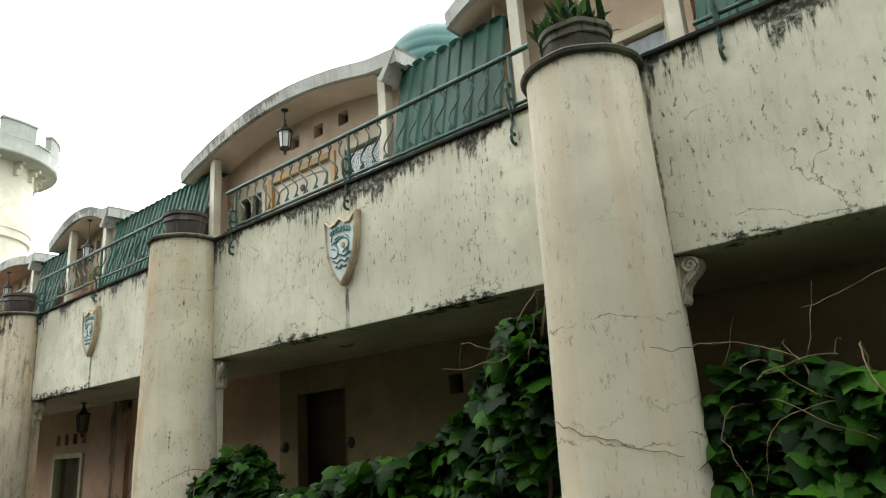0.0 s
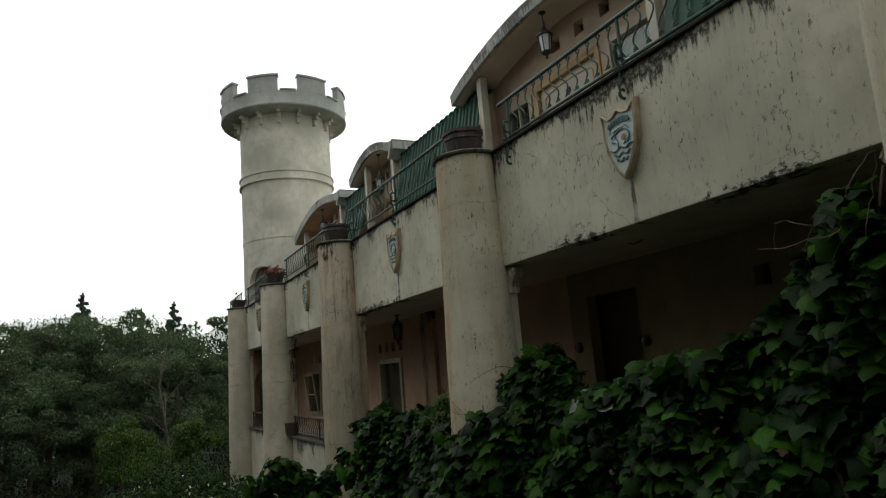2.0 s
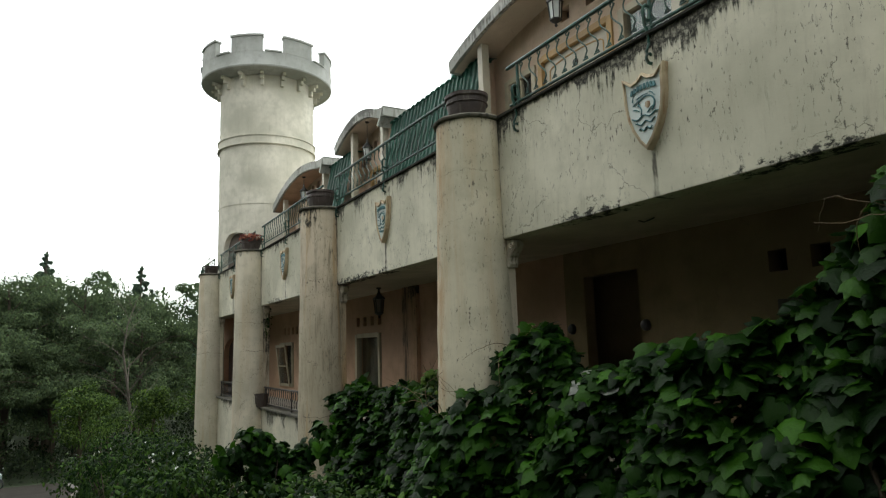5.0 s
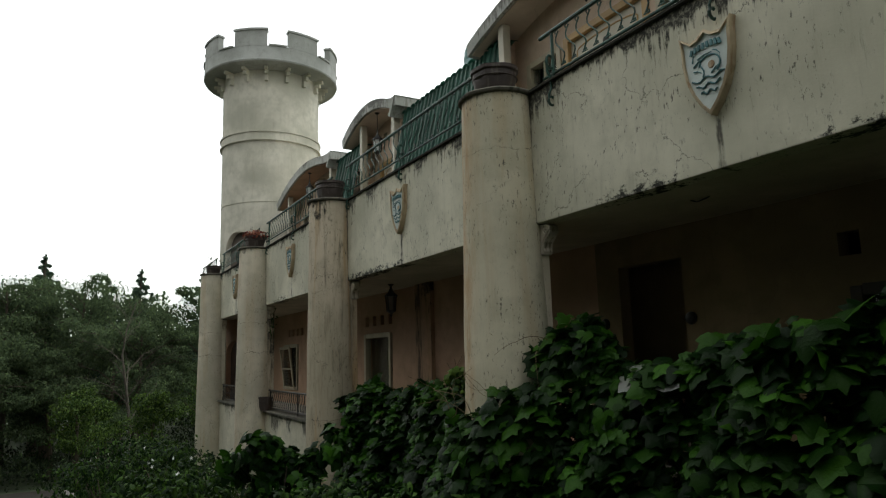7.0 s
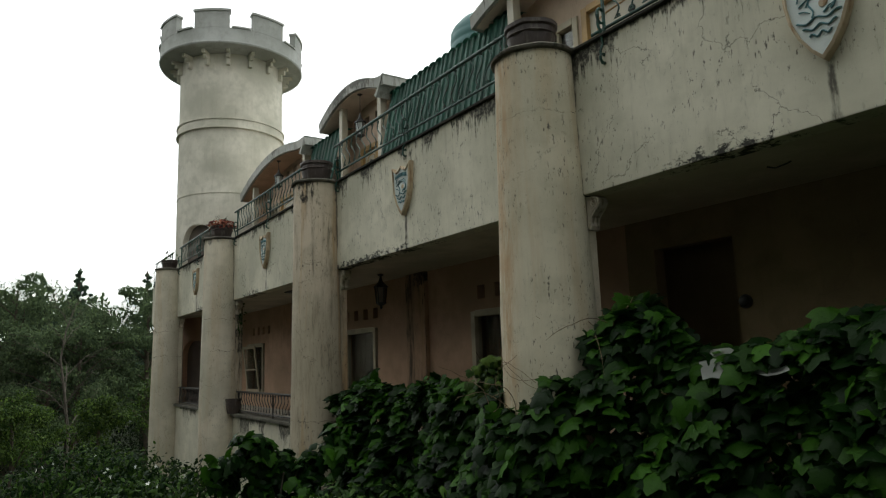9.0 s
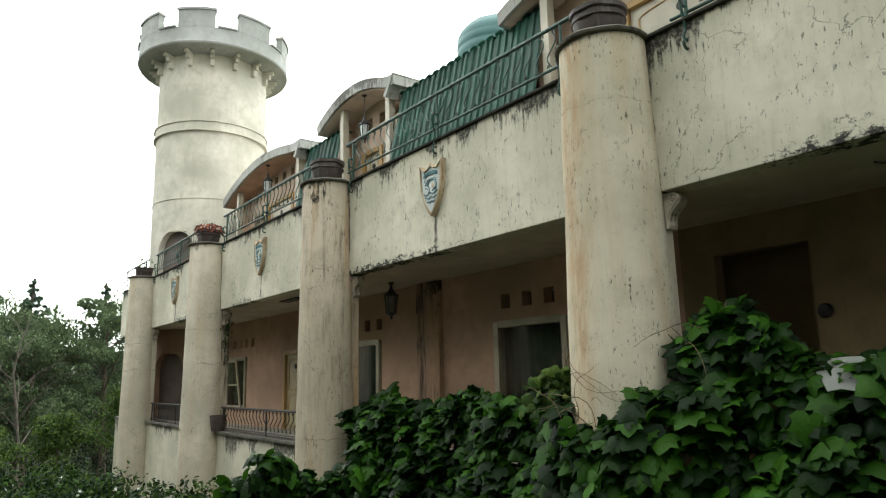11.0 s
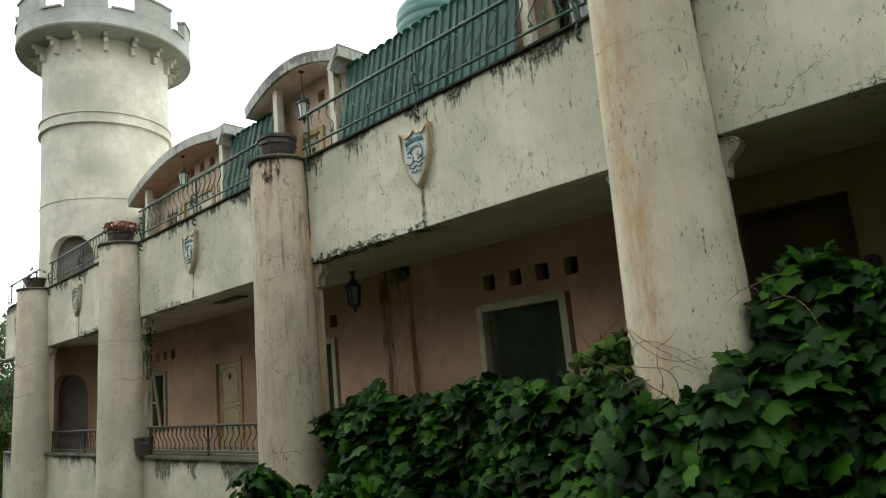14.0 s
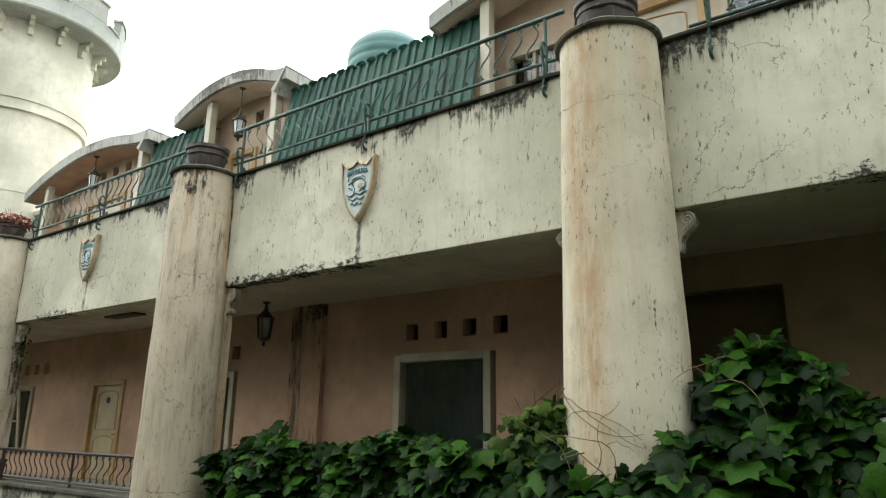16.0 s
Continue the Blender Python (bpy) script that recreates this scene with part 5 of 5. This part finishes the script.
# long dry runners that hang in the open bay beside the first column
for k in range(9):
    x = -2.0 + 0.33 * k
    pts = [Vector((x, 5.1, 1.75))]
    d = Vector((rng.uniform(-0.7, 0.7), -0.1, 1.0)).normalized()
    for i in range(18):
        d = (d + Vector(rng.normal(0, 0.30, 3)) + Vector((0, 0, -0.055))).normalized()
        pts.append(pts[-1] + 0.075 * d)
    part("tendril", tube(bmesh.new(), pts, 0.006, 4, 0.4), M_TENDRIL, hedge)
# tendrils climbing the columns
for k in range(5):
    c = COLUMNS[1 if k < 3 else 0]
    pts = []
    for i in range(16):
        a = radians((200 if k < 3 else 215) + (100 if k < 3 else 118) * i / 15) + rng.normal(0, 0.02)
        z = (0.72 + 0.12 * k + 0.22 * math.sin(0.21 * i + k)) if k < 3 else 1.60 - 0.55 * (k - 3) - 0.022 * i + rng.normal(0, 0.012)
        r = COLUMN_R + 0.022 * (4.6 - z) + 0.012
        pts.append((c + r * math.cos(a), COLUMN_Y + r * math.sin(a), z))
    part("tendril", tube(bmesh.new(), pts, 0.0042, 4, 0.5), M_TENDRIL, hedge)
part("stem", tube(bmesh.new(), [(-3.75, 5.2, 0.0), (-3.85, 5.2, 0.8), (-3.72, 5.2, 1.5), (-3.8, 5.2, 2.1), (-3.65, 5.2, 2.6)], 0.022, 6, 0.5), M_TENDRIL, hedge)
for k in range(12):
    x = -15.2 + 1.2 * k
    part("stem", tube(bmesh.new(), [(x, 5.15, ground_z(x)), (x + 0.1, 5.1, ground_z(x) + 0.6), (x - 0.05, 5.15, ground_z(x) + 1.1)], 0.03, 6, 0.6), M_BARK, hedge)

# pale sheet lying on the hedge
s = thing("plastic_sheet", (-7.2, 5.14, 0.74), "crumpled pale grey plastic sheet lying on the vine", "sheet")
bm = bmesh.new()
rows = [[bm.verts.new((-0.38 + 0.80 * i / 8 - 0.05 * j, -0.14 + 0.30 * j / 5, 0.24 * j / 5 + 0.06 * i / 8 + 0.05 * noise.noise((i * 0.7, j * 0.9, 3)))) for j in range(6)] for i in range(9)]
for i in range(8):
    for j in range(5):
        bm.faces.new((rows[i][j], rows[i + 1][j], rows[i + 1][j + 1], rows[i][j + 1]))
bmesh.ops.solidify(bm, geom=bm.faces[:], thickness=0.004)
part("film", bm, plain("pale_grey_plastic", (0.40, 0.42, 0.38), 0.4, var=0.2), s, smooth=True)


# ---- bushes between the house and the lane ----
def bush(x, y, r, h, count, size, material, label, kind="oval", flowers=0, foot=None):
    z = ground_z(x, y) - 0.05 if foot is None else foot
    b = thing("bush", (x, y, z), label, "bush", "bushes below the house")
    for i in range(5):
        a = 2 * math.pi * i / 5 + rng.uniform(0, 1)
        part("stem", tube(bmesh.new(), [(0, 0, 0), (0.2 * r * math.cos(a), 0.2 * r * math.sin(a), h * 0.35), (0.5 * r * math.cos(a), 0.5 * r * math.sin(a), h * 0.72)], 0.025, 5, 0.4), M_BARK, b)
    # foliage gathers in clumps of uneven size
    clumps = [(Vector((rng.normal(0, 0.45), rng.normal(0, 0.45), 0)) * r, rng.uniform(0.3, 1.0) * h, rng.uniform(0.28, 0.5) * r) for _ in range(14)]
    P, N, S = [], [], []
    for _ in range(count):
        c, cz, cr = clumps[int(rng.integers(len(clumps)))]
        d = Vector(rng.normal(0, 1, 3)).normalized()
        k = cr * rng.uniform(0.55, 1.05)
        p = Vector((c.x, c.y, min(cz, h - cr * 0.8))) + k * d
        if p.z < 0.0:
            p.z = rng.uniform(0, 0.4)
        P.append(p)
        N.append(d + Vector((0, 0, 0.7)))
        S.append(size * rng.uniform(0.6, 1.3))
    stuff_part("foliage", leaves_mesh("bush_foliage", material, P, N, S, kind), b)
    for i in range(flowers):
        a, rr = rng.uniform(0, 6.28), r * rng.uniform(0.2, 0.9)
        bm = bmesh.new()
        mid = bm.verts.new((0, 0, 0))
        ring = [bm.verts.new((0.055 * (1 if j % 2 else 0.45) * math.cos(math.pi * j / 5), 0.055 * (1 if j % 2 else 0.45) * math.sin(math.pi * j / 5), 0.02)) for j in range(10)]
        for j in range(10):
            bm.faces.new((mid, ring[j], ring[(j + 1) % 10]))
        part("flower", bm, M_PETAL, b, "white flower").matrix_basis = pose(rr * math.cos(a), -abs(rr * math.sin(a)), h * rng.uniform(0.7, 1.05), rng.uniform(40, 90), 0, rng.uniform(0, 360))


bush(-13.5, 3.2, 0.72, 1.75, 900, 0.19, M_VINELEAF, "dark green broad-leaved bush in front of the plinth", "lobed")
for x, y, r, h, f in ((-11.6, 3.4, 0.9, 0.95, 4), (-10.2, 3.0, 0.9, 0.85, 3), (-8.6, 3.2, 0.9, 0.7, 2), (-12.6, 2.4, 0.9, 0.8, 2), (-15.8, 2.7, 1.1, 1.1, 1), (-17.6, 3.3, 1.1, 1.25, 3), (-18.6, 1.9, 1.0, 1.2, 0),
                      (-20.2, 3.0, 1.2, 1.5, 3), (-22.4, 2.6, 1.3, 1.8, 2), (-24.6, 3.3, 1.3, 1.9, 0), (-23.8, 1.2, 1.2, 1.6, 2), (-27.0, 2.6, 1.5, 2.1, 2), (-30.0, 3.4, 1.5, 2.0, 0), (-29.0, 1.2, 1.3, 1.6, 0), (-33.0, 2.4, 1.7, 2.2, 0)):
    bush(x, y, r, h, 800, 0.11 + 0.02 * r, M_BUSHLEAF, "leafy green bush with small white flowers" if f else "leafy green bush growing below the house", "oval", f)

# a little climber rooted in the cracked pier
c = thing("climber", (COLUMNS[3] + 0.45, COLUMN_Y + 0.40, 1.78), "small green climber rooted in the cracked pier", "climber")
P = np.stack([np.abs(rng.normal(0, 0.03, 90)), rng.normal(0, 0.06, 90), 0.95 * rng.uniform(0, 1, 90) ** 0.7], 1)
stuff_part("leaves", leaves_mesh("climber_leaves", M_BUSHLEAF, P, np.tile((1.0, -0.5, 0.4), (90, 1)), rng.uniform(0.03, 0.09, 90), "oval"), c)
part("stem", tube(bmesh.new(), [(0.02 * math.sin(i), 0.02, i * 0.1 - 0.1) for i in range(11)], 0.012, 5, 0.4), M_TENDRIL, c)

# young growth beside the second column
c = thing("climber", (COLUMNS[1] - 0.62, 4.72, 0.45), "young yellow-green climber growing beside the column", "climber")
P = np.stack([rng.normal(0, 0.20, 170), rng.normal(0, 0.10, 170), 0.55 * rng.uniform(0, 1, 170)], 1)
P[:, 0] *= 1.25 - 0.9 * P[:, 2]
stuff_part("leaves", leaves_mesh("young_leaves", M_YOUNGLEAF, P, np.tile((0.2, -0.8, 0.7), (170, 1)), rng.uniform(0.06, 0.14, 170), "lobed"), c)
for i in range(6):
    part("stem", tube(bmesh.new(), [(0.03 * i - 0.08, 0, -0.2), (0.06 * i - 0.15, 0.02, 0.4), (0.09 * i - 0.22 + rng.normal(0, 0.05), 0, 0.5 + 0.03 * i), (0.12 * i - 0.2 + rng.normal(0, 0.08), -0.05, 0.62 + 0.05 * i)], 0.008, 4, 0.4), M_TENDRIL, c)

# weeds in the planters
for k, (n, m, size, h) in enumerate(((140, M_GRASSBLADE, 0.30, 0.28), (0, None, 0, 0), (0, None, 0, 0), (240, M_REDFLOWER, 0.13, 0.30), (30, M_BUSHLEAF, 0.10, 0.5))):
    if not n:
        continue
    w = thing("potted_plant", (COLUMNS[k], COLUMN_Y - 0.02, CAP_TOP + (0.20 if k == 0 else 0.27)), ("tuft of green weeds growing in the cement planter", "", "", "red-brown leafy plant spilling from the planter", "thin bare shrub growing in the planter")[k], "plant", "plants in the planters")
    a, rr = rng.uniform(0, 6.28, n), 0.30 * np.sqrt(rng.uniform(0, 1, n)) * (1.25 if k == 3 else 1.0)
    P = np.stack([rr * np.cos(a), rr * np.sin(a), 0.05 + h * rng.uniform(0, 1, n) * (1 - 0.5 * rr / 0.4)], 1)
    if k == 0:
        stuff_part("tuft", leaves_mesh("weed_blades", m, P, rng.normal(0, 1, (n, 3)) * (1, 1, 0.2), np.full(n, size) * rng.uniform(0.5, 1.3, n), "blade", np.tile((0.0, 0.0, 1.0), (n, 1)) + rng.normal(0, 0.35, (n, 3))), w)
    else:
        stuff_part("leaves", leaves_mesh("pot_leaves", m, P, P + (0, 0, 0.4), np.full(n, size) * rng.uniform(0.5, 1.3, n), "oval"), w)
    for i in range(4):
        t = rng.uniform(0, 6.28)
        part("twig", tube(bmesh.new(), [(0, 0, -0.02), (0.1 * math.cos(t), 0.1 * math.sin(t), h * 0.6), (0.2 * math.cos(t), 0.2 * math.sin(t), h * 1.25)], 0.009, 4, 0.4), M_BARK, w)


# ---- trees ----
def tree_model(kind, h, seed):
    """One tree at the origin with trunk, limbs and a broken crown."""
    r = np.random.default_rng(seed)
    t = thing("tree", (0, 0, 0), {"broad": "tall dark green broadleaf tree at the edge of the wood", "conifer": "tall ragged dark green conifer in the wood", "small": "small yellow-green tree beside the lane", "bare": "bare pale dead tree in front of the wood"}[kind], "tree", "trees of the wood")
    bark = M_DEADWOOD if kind == "bare" else M_BARK
    lean = r.normal(0, 0.03, 2)
    pts = [(lean[0] * h * s + (0.45 if kind == "bare" else 0.12) * math.sin(s * 5 + seed), lean[1] * h * s + (0.6 * s if kind == "bare" else 0.0) * math.sin(s * 7), h * s * 0.92) for s in (0, 0.15, 0.3, 0.5, 0.7, 0.85, 1.0)]
    part("trunk", tube(bmesh.new(), pts, (0.02 * h + 0.04) * (0.45 if kind == "bare" else 1.0), 8, 0.18), bark, t, smooth=True)
    P, N, S = [], [], []
    limbs = {"broad": 18, "conifer": 44, "small": 14, "bare": 14}[kind]
    for i in range(limbs):
        s = (0.3 + 0.65 * (i + r.uniform(0, 1)) / limbs) if kind != "conifer" else 0.2 + 0.78 * (i + 0.5) / limbs
        if kind == "small":
            s = 0.35 + 0.6 * r.uniform(0, 1)
        j = min(5, int(s * 6))
        base = Vector(pts[j]).lerp(Vector(pts[j + 1]), s * 6 - j)
        a = i * 2.4 + r.uniform(-0.4, 0.4)
        reach = {"broad": h * (0.30 * math.sin(math.pi * min(1, s * 0.93)) + 0.07), "conifer": h * 0.22 * (1.02 - s) + 0.10, "small": h * 0.42 * (1.15 - s), "bare": h * 0.26 * (1.2 - s)}[kind] * r.uniform(0.6 if kind != "conifer" else 0.3, 1.3)
        rise = {"broad": 0.45, "conifer": 0.3, "small": 0.55, "bare": 0.9}[kind] + r.normal(0, 0.15)
        way = Vector((math.cos(a), math.sin(a), rise))
        line = [base + way * reach * q + Vector((0, 0, 0.12 * reach * math.sin(q * 3))) + Vector(r.normal(0, 0.04 * reach, 3)) * q for q in (0, 0.3, 0.6, 1.0)]
        part("limb", tube(bmesh.new(), line, (0.006 * h * (1.2 - s) + 0.015) * (0.55 if kind == "bare" else 1.0), 5, 0.3), bark, t)
        if kind == "bare":
            for q in range(7):
                st = line[1 + q % 3]
                d = (way + Vector(r.normal(0, 0.6, 3))).normalized()
                part("twig", tube(bmesh.new(), [st, st + d * reach * 0.3, st + (d + Vector(r.normal(0, 0.2, 3))) * reach * 0.6 * r.uniform(0.5, 1.3)], 0.010, 4, 0.3), bark, t)
            continue
        blobs = {"broad": 5, "conifer": 3, "small": 4}[kind]
        for q in range(blobs):
            c = line[1].lerp(line[3], q / max(1, blobs - 1) * 1.05) + Vector(r.normal(0, 0.1 * reach, 3))
            size = {"broad": 0.072 * h, "conifer": 0.045 * h * (1.18 - 1.02 * s), "small": 0.12 * h}[kind] * r.uniform(0.6, 1.3)
            for _ in range({"broad": 150, "conifer": 75, "small": 110}[kind]):
                d = Vector(r.normal(0, 1, 3)).normalized()
                flat = 0.6 if kind != "conifer" else 0.85
                P.append(c + Vector((d.x, d.y, d.z * flat)) * size * r.uniform(0.5, 1.1))
                N.append(d + Vector((0, 0, 0.8)))
                S.append({"broad": 0.26, "conifer": 0.27, "small": 0.13}[kind] * r.uniform(0.6, 1.3))
    if P:
        me = leaves_mesh("crown", {"broad": M_HAZED_TREELEAF, "conifer": M_HAZED_CONIFER, "small": M_YOUNGLEAF}[kind], P, N, S, {"broad": "far", "conifer": "far", "small": "oval"}[kind], jitter=0.5)
        stuff_part("crown", me, t)
    return t


MODELS = {"broad": [tree_model("broad", h, s) for h, s in ((14.0, 1), (15.5, 2), (12.0, 3))], "conifer": [tree_model("conifer", h, s) for h, s in ((19.5, 4), (17.5, 5))]}
spots = [("broad", 0, -60, -12), ("broad", 1, -66, -4), ("broad", 2, -59, 3), ("conifer", 0, -73, -2.2), ("conifer", 1, -71, 2.8)]
used = {"broad": set(), "conifer": set()}
r2 = np.random.default_rng(21)
for i in range(66):
    kind = "broad" if r2.uniform() < 0.62 else "conifer"
    row = i % 3
    spots.append((kind, int(r2.integers(3 if kind == "broad" else 2)), -61 - 9 * row + r2.uniform(-2.5, 2.5), -62 + 1.5 * i + r2.uniform(-1.5, 1.5)))
# the wood carried on unseen behind the walker, added to block low sky light
for i in range(54):
    kind = "broad" if r2.uniform() < 0.75 else "conifer"
    # from i = 22 the rows stand closer, to darken the near bays
    spots.append((kind, int(r2.integers(3 if kind == "broad" else 2)), -50 + 1.7 * i + r2.uniform(-1, 1), (-15.5 if i < 22 else -11.5) - (5 if i < 22 else 3) * (i % 3) + r2.uniform(-1.2, 1.2)))
for kind, v, x, y in spots:
    model = MODELS[kind][v]
    place = pose(x, y, ground_z(x, y) - 0.15, 0, 0, r2.uniform(0, 360))
    if v not in used[kind]:
        used[kind].add(v)
        model.matrix_basis = place
    else:
        k = r2.uniform(0.85, 1.12)
        copy_thing(model, place).scale = (k, k, k * r2.uniform(0.92, 1.08))
for kind, h, s, x, y in (("small", 5.2, 8, -40.5, 0.9), ("small", 4.2, 9, -38, -12.5), ("small", 4.6, 12, -36, 3.6), ("bare", 12.5, 10, -51, 3.9), ("small", 5.5, 13, -47, 2.2), ("small", 6.5, 14, -44, 8.0)):
    t = tree_model(kind, h, s)
    t.matrix_basis = pose(x, y, ground_z(x, y) - 0.1)

# undergrowth below the wood, and grass along the lane
under = tagged(new("undergrowth"), "dense dark undergrowth along the foot of the wood", "undergrowth", kind="stuff")
P, N, S = [], [], []
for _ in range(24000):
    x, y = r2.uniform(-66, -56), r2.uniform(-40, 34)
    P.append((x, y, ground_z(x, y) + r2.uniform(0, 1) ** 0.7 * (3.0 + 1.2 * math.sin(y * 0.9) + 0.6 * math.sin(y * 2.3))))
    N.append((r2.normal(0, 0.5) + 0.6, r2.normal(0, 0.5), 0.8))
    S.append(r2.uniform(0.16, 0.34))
stuff = new("undergrowth_foliage", leaves_mesh("undergrowth", M_SHADED_UNDERLEAF, P, N, S, "far"))
stuff.parent = under
tagged(stuff, kind="stuff")
# the wood behind closes up into a dark ragged wall of foliage
far = tagged(new("far_wood"), "dark dense far wood with a ragged skyline", "wood", kind="stuff")
P, N, S = [], [], []
for _ in range(70000):
    x, y = r2.uniform(-96, -82), r2.uniform(-95, 60)
    ridge = 12.0 + 2.0 * math.sin(y * 0.31) + 1.8 * math.sin(y * 0.83 + 1) + 1.4 * math.sin(y * 2.1) + 1.2 * math.sin(y * 5.3) - (3.0 if y > 14 else 0.0)
    P.append((x, y, ground_z(x, y) + ridge * r2.uniform(0, 1) ** 0.8))
    N.append((1.0 + r2.normal(0, 0.4), r2.normal(0, 0.4), 0.6))
    S.append(r2.uniform(0.3, 0.8))
stuff = new("far_foliage", leaves_mesh("far_foliage", M_HAZED_TREELEAF, P, N, S, "far"))
stuff.parent = far
tagged(stuff, kind="stuff")
P, N, S = [], [], []
for _ in range(14000):
    x = r2.uniform(-55, 2)
    y = 0.62 + 0.25 * math.sin(x * 0.3) + abs(r2.normal(0, 1.7))
    P.append((x, y, ground_z(x, y) + 0.06))
    N.append((r2.normal(0, 1), r2.normal(0, 1), 0.2))
    S.append(r2.uniform(0.12, 0.4))
tagged(new("grass", leaves_mesh("grass", M_GRASSBLADE, P, N, S, "blade", np.tile((0.0, 0.0, 1.0), (len(P), 1)) + r2.normal(0, 0.35, (len(P), 3)))), "long green grass along the lane and below the house", "grass", kind="stuff")


# ---- motorcycle ----
bike = thing("motorcycle", (-54.3, -3.6, ground_z(-54.3, -3.6) + 0.01), "small dark motorcycle with dull green panels parked by the lane", "motorcycle", turn=35)
M_PANEL = plain("dull_green_panel", (0.13, 0.21, 0.18), 0.35, var=0.15)
M_TYRE = plain("black_rubber", (0.02, 0.02, 0.02), 0.85, var=0.2)
M_CHROME = plain("dull_chrome", (0.55, 0.55, 0.55), 0.3, 1.0, var=0.2)
for x in (-0.62, 0.62):
    bm = bmesh.new()
    rows = []
    for i in range(22):
        a = 2 * math.pi * i / 22
        rows.append([bm.verts.new((x + (0.25 + 0.045 * math.cos(b)) * math.cos(a), 0.045 * math.sin(b), 0.295 + (0.25 + 0.045 * math.cos(b)) * math.sin(a))) for b in (math.pi * j / 4 for j in range(8))])
    for i in range(22):
        for j in range(8):
            bm.faces.new((rows[i][j], rows[(i + 1) % 22][j], rows[(i + 1) % 22][(j + 1) % 8], rows[i][(j + 1) % 8]))
    wheel = part("wheel", bm, M_TYRE, bike, smooth=True)
    part("rim", tube(bmesh.new(), [(x, -0.03, 0.295), (x, 0.03, 0.295)], 0.21, 18), M_CHROME, wheel)
part("engine", boxed(-0.2, 0.2, -0.13, 0.13, 0.25, 0.52, bevel=0.04), M_IRON, bike)
part("side_panel", boxed(-0.55, 0.05, -0.11, 0.11, 0.5, 0.72, bevel=0.05), M_PANEL, bike)
part("seat", boxed(-0.68, 0.12, -0.13, 0.13, 0.722, 0.82, bevel=0.035), M_TYRE, bike)
part("front_fairing", boxed(0.26, 0.48, -0.16, 0.16, 0.42, 0.92, bevel=0.06), M_PANEL, bike)
part("fork", tube(bmesh.new(), [(0.62, 0.07, 0.3), (0.42, 0.07, 0.95)], 0.025, 6), M_CHROME, bike)
part("fork", tube(bmesh.new(), [(0.62, -0.07, 0.3), (0.42, -0.07, 0.95)], 0.025, 6), M_CHROME, bike)
part("handlebar", tube(bmesh.new(), [(0.28, -0.36, 1.02), (0.38, -0.14, 0.98), (0.38, 0.14, 0.98), (0.28, 0.36, 1.02)], 0.016, 6), M_IRON, bike)
part("headlight", lathe(bmesh.new(), [(0.06, 0), (0.085, 0.05), (0.08, 0.09), (0.02, 0.1)], 14), M_LANTERNGLASS, bike).matrix_basis = pose(0.47, 0, 0.86, 0, 90, 0)
for side in (-1, 1):
    part("mirror", lathe(bmesh.new(), [(0.05, 0), (0.055, 0.012), (0.02, 0.02)], 10), M_CHROME, bike).matrix_basis = pose(0.3, side * 0.3, 1.2, 0, -90, 0)
    part("mirror_stalk", tube(bmesh.new(), [(0.31, side * 0.3, 1.02), (0.3, side * 0.3, 1.18)], 0.008, 4), M_IRON, bike)
part("kick_stand", tube(bmesh.new(), [(-0.05, -0.12, 0.28), (-0.1, -0.26, 0.0)], 0.014, 5), M_IRON, bike)
